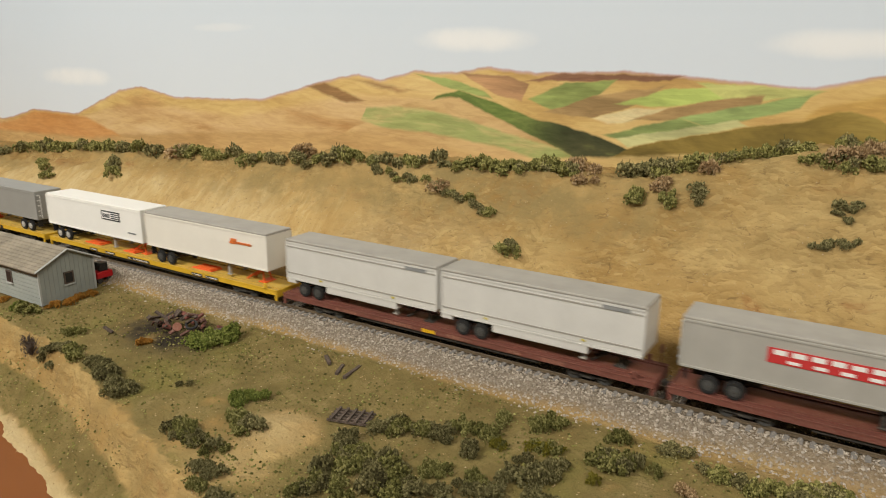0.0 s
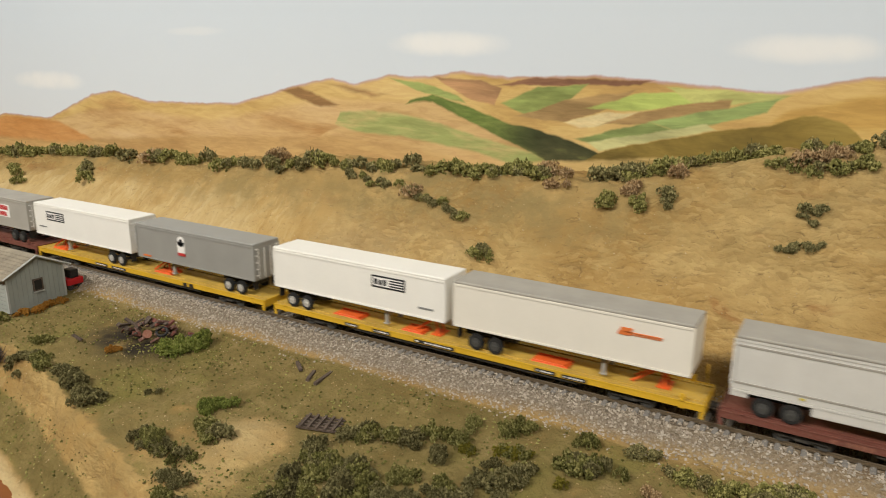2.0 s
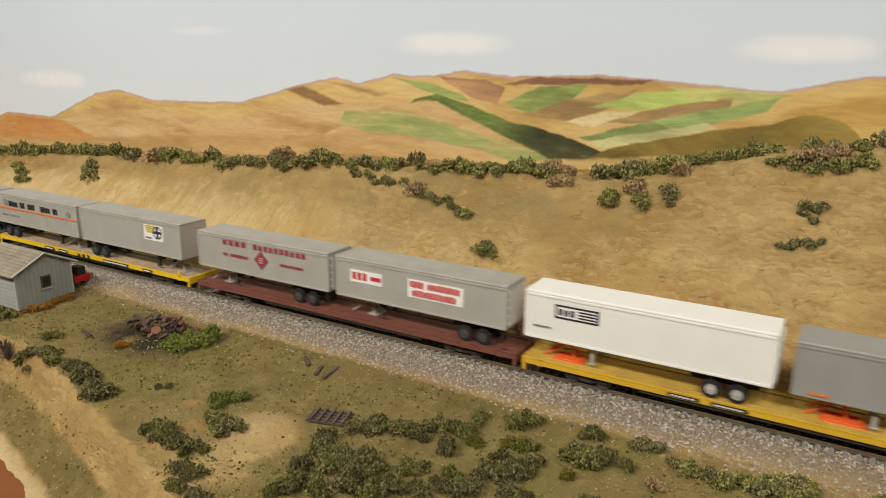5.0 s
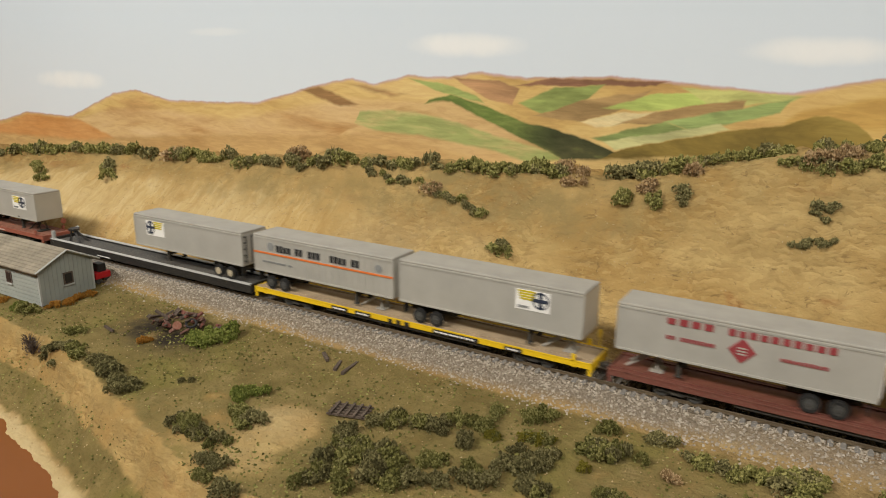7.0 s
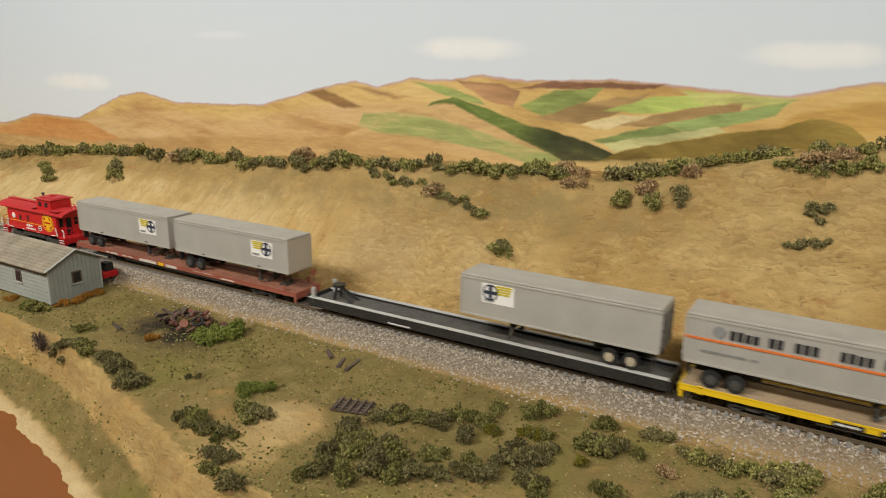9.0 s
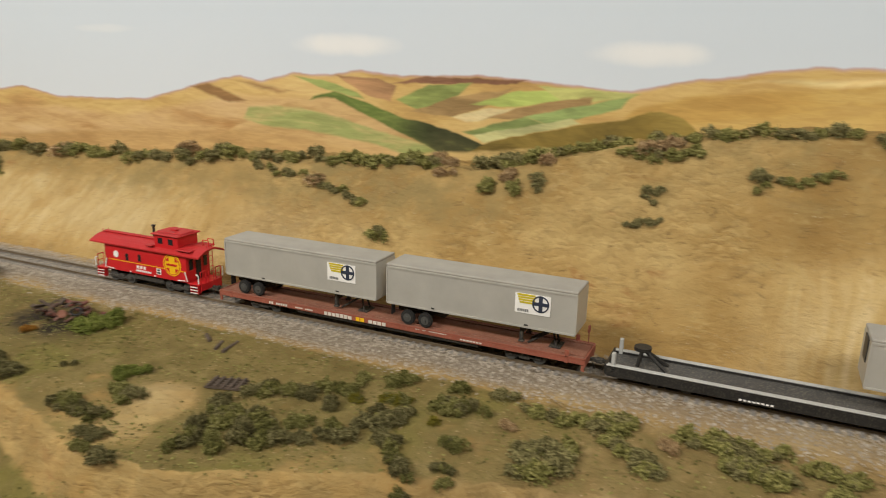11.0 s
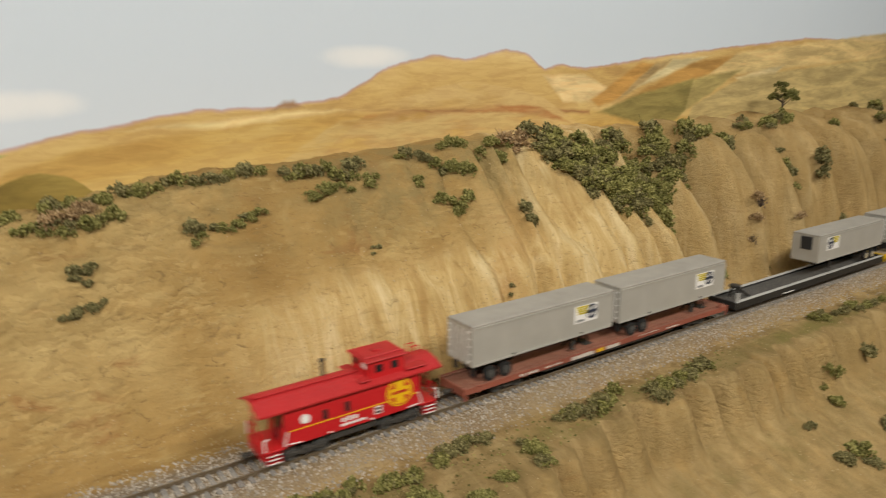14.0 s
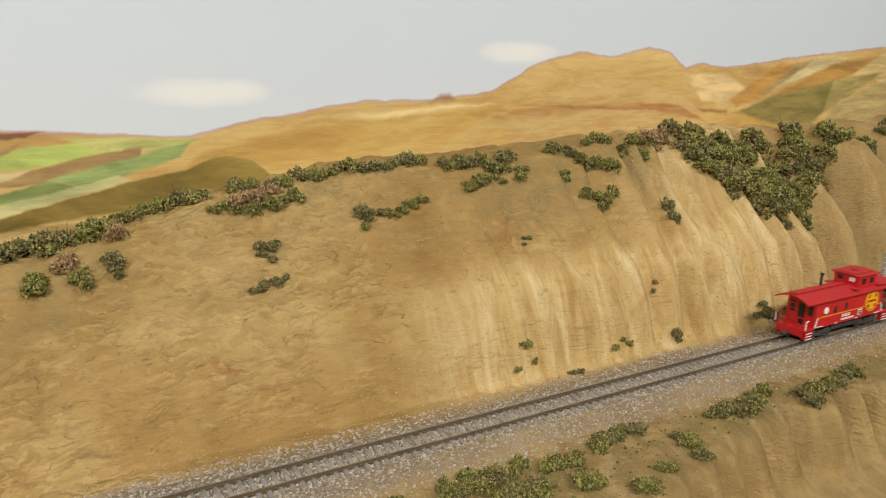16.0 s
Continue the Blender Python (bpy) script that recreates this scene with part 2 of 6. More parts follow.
    rel = s.calc("ADD", s.calc("MULTIPLY", mid, 1.2), s.calc("ADD", s.calc("MULTIPLY", fine, 0.35), s.calc("ADD", s.calc("MULTIPLY", slant, s.calc("MULTIPLY_ADD", gm, -0.75, 0.8)), s.calc("ADD", cracks, s.calc("MULTIPLY", s.calc("MULTIPLY", facet, craggy), -0.8)))))
    return s.done(col, 0.95, 0, rel, 0.0025, 0.82, 0.12)


M_EARTH = earth()


def stone(name, a, b, c):
    s = Shader(name)
    rnd = s.node("ShaderNodeNewGeometry").outputs["Random Per Island"]
    col = s.ramp(rnd, [(0.0, a), (0.5, b), (1.0, c)])
    return s.done(s.mix(s.noise(900, 2), col, b), 0.9, 0, s.noise(2500, 2), 0.0001, 0.5, 0.2)


M_BALLAST = stone("grey_ballast", (0.20, 0.165, 0.125), (0.36, 0.31, 0.245), (0.60, 0.54, 0.455))


def river():
    s = Shader("muddy_water")
    w = s.noise(14, 3)
    col = s.mix(w, (0.19, 0.062, 0.012), (0.23, 0.08, 0.018))
    return s.done(col, 0.3, 0, s.noise(60, 2), 0.0003, 0.25, 0.15)


M_RIVER = river()


def mural():
    """Hand-painted backdrop: pale sky, clouds, brown and green hills in overlapping layers."""
    s = Shader("painted_backdrop")
    sep = s.node("ShaderNodeSeparateXYZ", Vector=s.co)
    X, Z = s.calc("DIVIDE", sep.outputs[0], DM), s.calc("DIVIDE", sep.outputs[2], DM)
    wob = s.calc("MULTIPLY_ADD", s.noise(60, 4), 0.05, -0.025)
    fac = s.calc("DIVIDE", s.calc("ADD", X, 12.0), 22.0)

    def below(pts, edge=0.012):
        """1 under the painted line through pts (x, z), 0 above it."""
        line = s.calc("MULTIPLY", s.ramp(fac, [((x + 12) / 22, z / 3.0) for x, z in pts]), 3.0)
        return s.soft(s.calc("SUBTRACT", line, s.calc("ADD", Z, wob)), -edge, edge)

    def brush(sx, sz, turn, stops, warp=0.5):
        return s.ramp(s.noise(1.0, 5, s.stretch(sx, 1, sz, turn=turn), 0.6, warp), stops)

    rough_z = s.calc("ADD", Z, wob)

    def patch(pts, color, edge=0.015, lean=0.3, fade=1.0):
        """A painted convex field with the corners pts (x, z), brushed along its lean."""
        cx, cz = sum(p[0] for p in pts) / len(pts), sum(p[1] for p in pts) / len(pts)
        near = None
        for (x0, z0), (x1, z1) in zip(pts, pts[1:] + pts[:1]):
            nx, nz = z0 - z1, x1 - x0
            size = math.hypot(nx, nz) or 1.0
            nx, nz = nx / size, nz / size
            c = nx * x0 + nz * z0
            if nx * cx + nz * cz < c:
                nx, nz, c = -nx, -nz, -c
            d = s.calc("MULTIPLY_ADD", X, nx, s.calc("MULTIPLY_ADD", rough_z, nz, -c))
            near = d if near is None else s.calc("MINIMUM", near, d)
        tone = s.mix(s.soft(s.noise(1.0, 4, s.stretch(11, 1, 60, turn=lean), 0.6, 0.5), 0.32, 0.68), tuple(v * 0.72 for v in color), tuple(min(0.85, v * 1.22) for v in color))
        return s.mix(s.calc("MULTIPLY", s.soft(near, -edge, edge), fade), col, tone)

    sky = s.ramp(s.calc("DIVIDE", Z, 4.0), [(0.3, (0.66, 0.70, 0.735)), (0.6, (0.58, 0.645, 0.705)), (1.0, (0.53, 0.605, 0.68))])
    sky = s.mix(s.calc("MULTIPLY", s.noise(5, 3, s.stretch(1, 1, 2)), 0.25), sky, (0.70, 0.735, 0.755))
    for cx, cz, rx, rz in ((-9.2, 1.63, 0.8, 0.13), (-2.85, 2.10, 0.62, 0.11), (0.15, 2.06, 0.5, 0.105), (2.9, 2.38, 0.45, 0.10), (-6.2, 2.25, 0.5, 0.05)):
        dx = s.calc("DIVIDE", s.calc("SUBTRACT", X, cx), rx)
        dz = s.calc("DIVIDE", s.calc("SUBTRACT", Z, cz), rz)
        d = s.calc("ADD", s.calc("POWER", s.calc("ABSOLUTE", dx), 2.6), s.calc("POWER", s.calc("ABSOLUTE", dz), 2.0))
        d = s.calc("ADD", d, s.calc("MULTIPLY_ADD", s.noise(30, 4), 1.3, -0.65))
        sky = s.mix(s.calc("MULTIPLY", s.soft(d, 1.4, -0.25), 0.85 if cx != -6.2 else 0.3), sky, (0.80, 0.80, 0.78))
    skyline = [(-12, 0.9), (-11.2, 0.94), (-10.4, 1.12), (-9.3, 1.1), (-8.26, 1.46), (-7.78, 1.52), (-7.1, 1.41), (-5.6, 1.44),
               (-4.7, 1.66), (-4.2, 1.75), (-3.9, 1.70), (-3.5, 1.79), (-2.97, 1.79), (-2.66, 1.85), (-2.2, 1.80), (-1.4, 1.83), (-0.9, 1.80), (0, 1.73),
               (0.45, 1.83), (1.4, 1.97), (2.06, 1.97), (2.63, 2.03), (3.11, 2.28), (3.63, 2.39), (3.98, 2.34), (4.49, 2.45), (4.8, 2.40), (4.98, 2.25), (5.25, 2.30), (5.6, 2.25), (7.0, 2.40), (10, 2.64)]
    tan = brush(6, 26, 0.25, [(0.25, (0.42, 0.25, 0.085)), (0.45, (0.56, 0.37, 0.13)), (0.6, (0.65, 0.46, 0.18)), (0.8, (0.72, 0.55, 0.26))])
    purple = s.mix(s.soft(s.noise(25, 2), 0.4, 0.6), (0.48, 0.30, 0.24), (0.52, 0.36, 0.36))
    col = s.mix(below([(x, z + 0.018) for x, z in skyline], 0.012), sky, purple)
    col = s.mix(below(skyline, 0.02), col, tan)
    # near-white haze-yellow flats and folds on the long hills
    col = s.mix(below([(-12, 0.9), (-9.5, 1.0), (-8.3, 1.28), (-7.2, 1.3), (-6, 1.25), (-4.6, 1.5), (-4.3, 1.52), (-3.8, 1.55), (-3, 1.55), (-2.4, 1.4), (-1.6, 1.1), (0, 0.5), (9, 0.4)], 0.05), col,
                brush(7, 40, 0.2, [(0.3, (0.42, 0.23, 0.08)), (0.5, (0.60, 0.40, 0.18)), (0.7, (0.66, 0.47, 0.24))]))
    col = patch([(-4.89, 1.62), (-4.65, 1.67), (-4.12, 1.50), (-4.35, 1.47)], (0.34, 0.19, 0.075), 0.02, 0.35)
    col = patch([(-4.2, 1.70), (-4.0, 1.70), (-3.55, 1.62), (-3.7, 1.60)], (0.38, 0.22, 0.09), 0.03, 0.3)
    col = patch([(-8.2, 1.38), (-7.7, 1.46), (-7.3, 1.33), (-7.9, 1.25)], (0.50, 0.29, 0.11), 0.05, 0.3, 0.7)
    col = s.mix(below([(-12, 0.8), (-11.0, 0.93), (-10.4, 1.1), (-9.6, 1.09), (-9.1, 1.08), (-8.6, 0.95), (-7.5, 0.6), (0, 0), (9, 0)], 0.03), col, brush(9, 30, 0.1, [(0.3, (0.50, 0.22, 0.06)), (0.7, (0.62, 0.33, 0.12))]))
    # patchwork of green fields
    brown, leaf, lime, cream = (0.37, 0.24, 0.10), (0.27, 0.32, 0.095), (0.38, 0.45, 0.12), (0.67, 0.55, 0.29)
    for pts, color, lean in (
        ([(-3.45, 1.77), (-3.12, 1.75), (-2.70, 1.64), (-2.62, 1.57), (-3.1, 1.66)], (0.30, 0.35, 0.11), 0.35),
        ([(-2.95, 1.80), (-2.48, 1.79), (-2.25, 1.72), (-2.32, 1.56), (-2.6, 1.62)], (0.44, 0.25, 0.12), 0.7),
        ([(-2.30, 1.74), (-1.92, 1.82), (-0.92, 1.81), (-1.03, 1.765), (-1.92, 1.75)], (0.25, 0.125, 0.07), 0.0),
        ([(-2.25, 1.58), (-1.90, 1.74), (-1.45, 1.77), (-1.62, 1.62), (-2.02, 1.50)], leaf, -0.4),
        ([(-2.10, 1.48), (-1.65, 1.63), (-1.40, 1.68), (-1.05, 1.73), (-1.20, 1.60), (-1.64, 1.45)], brown, -0.35),
        ([(-1.44, 1.58), (-1.02, 1.71), (-0.33, 1.75), (-0.57, 1.64), (-1.01, 1.57)], lime, -0.2),
        ([(-0.80, 1.77), (-0.33, 1.75), (0.10, 1.73), (0.03, 1.69), (-0.33, 1.65), (-0.57, 1.64)], (0.44, 0.44, 0.15), -0.2),
        ([(-1.64, 1.45), (-1.34, 1.54), (-1.01, 1.56), (-1.24, 1.46), (-1.50, 1.40)], cream, 0.0),
        ([(-1.30, 1.45), (-1.01, 1.56), (-0.57, 1.65), (-0.30, 1.69), (-0.32, 1.61), (-0.91, 1.47)], brown, -0.3),
        ([(-1.53, 1.31), (-0.91, 1.49), (-0.68, 1.42), (-1.32, 1.27)], (0.25, 0.31, 0.10), -0.35),
        ([(-0.91, 1.49), (0.03, 1.71), (-0.05, 1.60), (-0.68, 1.42)], (0.30, 0.38, 0.13), -0.35),
        ([(-1.42, 1.29), (-0.47, 1.49), (-0.40, 1.45), (-1.32, 1.22)], (0.50, 0.48, 0.22), -0.3),
    ):
        col = patch(pts, color, 0.012, lean)
    # dark green ridge that runs down into the draw
    col = s.mix(below([(-12, 0), (-3.6, 1.0), (-3.3, 1.56), (-2.97, 1.64), (-2.55, 1.53), (-2.23, 1.43), (-1.85, 1.36), (-1.46, 1.26), (-1.05, 1.08), (-0.8, 0.8), (0, 0)], 0.012), col,
                s.mix(s.soft(X, -2.55, -1.75), brush(12, 35, 0.45, [(0.3, (0.07, 0.10, 0.025)), (0.5, (0.13, 0.18, 0.04)), (0.7, (0.25, 0.31, 0.08))]), brush(12, 35, 0.45, [(0.3, (0.035, 0.04, 0.015)), (0.5, (0.075, 0.075, 0.03)), (0.7, (0.17, 0.18, 0.055))])))
    col = s.mix(below([(-12, 0), (-5, 0.9), (-3.6, 1.5), (-3.0, 1.585), (-2.6, 1.42), (-2.25, 1.28), (-1.8, 1.1), (-1.4, 0.9), (0, 0)], 0.015), col, brush(9, 40, 0.35, [(0.3, (0.44, 0.27, 0.10)), (0.6, (0.62, 0.42, 0.19))]))
    gl = s.calc("MULTIPLY", below([(-12, 0), (-4.35, 1.0), (-4.1, 1.42), (-3.75, 1.46), (-3.36, 1.45), (-2.9, 1.37), (-2.5, 1.28), (-1.9, 1.15), (-1.6, 1.0), (0, 0)], 0.02),
                s.calc("SUBTRACT", 1.0, below([(-12, 1.3), (-4.3, 1.33), (-3.9, 1.24), (-3.3, 1.22), (-2.6, 1.15), (-2.0, 1.02), (0, 0.9), (9, 0.9)], 0.02)))
    col = s.mix(gl, col, brush(9, 45, 0.3, [(0.3, (0.25, 0.28, 0.08)), (0.5, (0.34, 0.37, 0.13)), (0.62, (0.50, 0.42, 0.17)), (0.75, (0.36, 0.36, 0.12))]))
    # foothills to the foot of the wall
    col = s.mix(below([(-12, 0.75), (-9, 0.8), (-7, 1.0), (-5.8, 1.08), (-4.5, 1.12), (-3.4, 1.14), (-2.6, 1.05), (-2, 0.9), (-1, 0.5), (9, 0)], 0.04), col, brush(6, 40, 0.1, [(0.3, (0.40, 0.24, 0.09)), (0.6, (0.55, 0.36, 0.15))]))
    olive = [(-12, 0), (-1.75, 0.95), (-1.27, 1.23), (-0.8, 1.35), (-0.36, 1.45), (0.0, 1.51), (0.24, 1.6), (0.42, 1.57), (0.6, 1.46), (0.75, 1.2), (2, 0)]
    # long ochre slope and the peaks beyond
    col = s.mix(below([(-12, 0), (-0.4, 1.2), (0.1, 1.62), (0.6, 1.74), (1.2, 1.80), (2.2, 1.88), (3.0, 1.9), (4.4, 1.86), (5.4, 1.84), (5.9, 1.80), (6.6, 1.7), (9, 1.6)], 0.03), col,
                brush(3.5, 24, -0.12, [(0.28, (0.42, 0.24, 0.065)), (0.45, (0.54, 0.345, 0.10)), (0.6, (0.60, 0.42, 0.15)), (0.78, (0.65, 0.51, 0.23))]))
    col = s.mix(below(olive, 0.012), col, brush(10, 25, -0.5, [(0.3, (0.12, 0.085, 0.02)), (0.48, (0.25, 0.175, 0.04)), (0.68, (0.42, 0.31, 0.085))]))
    for pts, color, lean in (
        ([(5.0, 2.20), (5.6, 2.20), (6.1, 2.0), (5.9, 1.90), (5.3, 1.92)], (0.70, 0.52, 0.25), 0.2),
        ([(3.2, 1.91), (4.6, 1.87), (5.7, 1.81), (5.7, 1.785), (4.0, 1.845)], (0.34, 0.15, 0.065), 0.0),
        ([(2.03, 1.965), (2.12, 2.02), (2.20, 2.03), (2.27, 1.97)], (0.33, 0.19, 0.09), 0.0),
        ([(1.0, 1.86), (2.2, 1.94), (2.6, 1.93), (1.6, 1.84)], (0.68, 0.53, 0.25), 0.0),
        ([(5.72, 1.92), (6.49, 2.32), (6.78, 2.32), (6.17, 1.93), (5.85, 1.85)], (0.50, 0.27, 0.07), -0.6),
        ([(6.17, 1.93), (6.78, 2.32), (7.09, 2.36), (6.65, 2.13), (6.35, 1.98)], (0.38, 0.27, 0.12), -0.6),
        ([(6.41, 2.01), (6.65, 2.13), (7.09, 2.36), (7.84, 2.40), (7.0, 2.18)], (0.68, 0.57, 0.31), -0.5),
        ([(6.32, 1.92), (7.51, 2.33), (8.42, 2.42), (7.86, 2.18), (6.81, 1.96)], (0.47, 0.26, 0.07), -0.5),
        ([(8.42, 2.45), (14, 2.9), (14, 2.5), (8.33, 2.17), (7.86, 2.18)], (0.62, 0.46, 0.20), -0.4),
        ([(8.33, 2.17), (9.2, 2.25), (9.59, 2.31), (9.22, 2.10), (8.59, 2.05)], cream, -0.3),
        ([(7.40, 1.55), (7.55, 1.80), (8.60, 2.14), (14, 2.5), (14, 1.3)], (0.50, 0.385, 0.165), -0.4),
        ([(7.30, 2.10), (8.69, 2.26), (7.89, 1.94), (7.35, 1.69), (7.0, 1.75)], (0.40, 0.32, 0.115), -0.6),
        ([(5.86, 1.79), (6.51, 1.97), (7.53, 2.13), (7.40, 1.75), (7.04, 1.53)], (0.26, 0.21, 0.065), -0.6),
    ):
        col = patch(pts, color, 0.028, lean, 0.95)
    for line, base in (([(-12, 0), (2.6, 1.5), (3.1, 1.98), (3.6, 2.1), (4.0, 2.16), (4.5, 2.1), (5.0, 1.98), (5.3, 1.8), (9.5, 0)], (0.60, 0.42, 0.17)), ([(-12, 0), (2.2, 1.4), (2.9, 1.9), (4.3, 1.92), (4.9, 1.9), (5.4, 1.7), (9.5, 0)], (0.42, 0.20, 0.07)), ([(-12, 0), (2.0, 1.5), (2.6, 1.84), (3.6, 1.87), (4.6, 1.84), (5.4, 1.7), (9.5, 0)], (0.56, 0.40, 0.16))):
        col = s.mix(s.calc("MULTIPLY", below(line, 0.02), s.soft(s.noise(1.0, 4, s.stretch(12, 1, 60)), 0.35, 0.55)), col, base)
    strokes = s.noise(1.0, 4, s.stretch(35, 1, 190, turn=0.25), 0.65, 0.8)
    col = s.mix(s.calc("MULTIPLY", below(skyline), 0.22), col, s.mix(s.soft(strokes, 0.35, 0.65), (0.32, 0.29, 0.26), (0.70, 0.69, 0.66)), "OVERLAY")
    return s.done(col, 0.75, 0, s.noise(180, 4), 0.0002, 0.4, 0.25)


M_MURAL = mural()

# ---- mesh helpers ----
def finish(name, bm, mat, smooth=False, scale=DM):
    for v in bm.verts:
        v.co *= scale
    me = bpy.data.meshes.new(name)
    bm.to_mesh(me)
    bm.free()
    me.materials.append(mat)
    if smooth:
        me.shade_smooth()
    return me


def part(name, bm, mat, parent=None, label="", smooth=False):
    """One mesh object under a thing or a part; the bmesh is in decimetres, in the parent's space."""
    ob = new(name, finish(name, bm, mat, smooth))
    if parent is not None:
        ob.parent = parent
    return tagged(ob, label)


def thing(name, label, category, group="", at=None):
    ob = tagged(new(name), label, category, group)
    if at is not None:
        ob.matrix_basis = at
    return ob


def box(bm, x0, x1, y0, y1, z0, z1, bevel=0.0, seg=1):
    r = bmesh.ops.create_cube(bm, size=1.0)["verts"]
    bmesh.ops.scale(bm, vec=(x1 - x0, y1 - y0, z1 - z0), verts=r)
    bmesh.ops.translate(bm, vec=((x0 + x1) / 2, (y0 + y1) / 2, (z0 + z1) / 2), verts=r)
    if bevel:
        edges = list({e for v in r for e in v.link_edges})
        bmesh.ops.bevel(bm, geom=edges, offset=bevel, segments=seg, affect="EDGES", profile=0.5)
    return bm


def rod(bm, a, b, r, r2=None, seg=8):
    a, b = Vector(a), Vector(b)
    d = b - a
    m = Matrix.Translation((a + b) / 2) @ d.to_track_quat("Z", "Y").to_matrix().to_4x4()
    bmesh.ops.create_cone(bm, cap_ends=True, segments=seg, radius1=r, radius2=r if r2 is None else r2, depth=d.length, matrix=m)
    return bm


def B():
    return bmesh.new()


# ---- the land ----
rng = np.random.default_rng(7)
LAT = rng.random((256, 256))


def vnoise(x, y):
    """Smooth lattice noise, 0 to 1."""
    x, y = np.broadcast_arrays(np.asarray(x, float), np.asarray(y, float))
    i, j = np.floor(x).astype(int), np.floor(y).astype(int)
    u, v = x - i, y - j
    u, v = u * u * (3 - 2 * u), v * v * (3 - 2 * v)
    g = lambda a, b: LAT[(i + a) % 256, (j + b) % 256]
    return (g(0, 0) * (1 - u) + g(1, 0) * u) * (1 - v) + (g(0, 1) * (1 - u) + g(1, 1) * u) * v


def fbm(x, y, n=4):
    return sum(vnoise(x * 2**k + 17 * k, y * 2**k + 31 * k) / 2**k for k in range(n)) / sum(1 / 2**k for k in range(n))


def step(v, lo, hi):
    s = np.clip((np.asarray(v, float) - lo) / (hi - lo), 0, 1)
    return s * s * (3 - 2 * s)


MOUND = (-2.28, -1.32)
CREST_Y, WALL_Y, RIVER_Z = 1.45, 1.88, -0.74
CREST = ((-26, 0.5), (-11, 0.56), (-9, 0.66), (-7, 0.76), (-5.4, 0.82), (-4, 0.93), (-2.7, 0.96), (-1.6, 1.02), (-1.1, 1.0), (-0.6, 1.12), (0, 1.26),
         (0.6, 1.38), (1, 1.44), (1.7, 1.48), (2.5, 1.51), (3.2, 1.54), (4, 1.60), (5.3, 1.64), (6.7, 1.60), (8, 1.63), (11, 1.62), (32, 1.4))
FOOT = ((-26, 0.45), (-6, 0.40), (-4, 0.45), (-1, 0.53), (1, 0.50), (2, 0.43), (3.5, 0.36), (4.5, 0.33), (6, 0.33), (32, 0.35))
BLUFF = ((-26, -1.2), (-5.5, -1.25), (-4.8, -1.28), (-4.0, -1.46), (-3.1, -1.71), (-2.4, -1.93), (-1.8, -1.93), (-1.2, -1.72), (-0.77, -1.5), (-0.2, -1.3), (0.5, -1.15),
         (1, -1.0), (1.7, -0.95), (2.4, -0.85), (2.9, -0.72), (3.6, -0.62), (4.6, -0.68), (6, -0.62), (32, -0.6))


GULLIES = (3.9, 4.6, 5.25, 5.95, 6.6, 7.42, 8.22, 9.25, 10.1, 10.9, 12.0, 13.2, 14.5, 16, 18, 20, 22, 25, 28, 32)


def along(table, x):
    xs, zs = zip(*table)
    return np.interp(x, xs, zs)


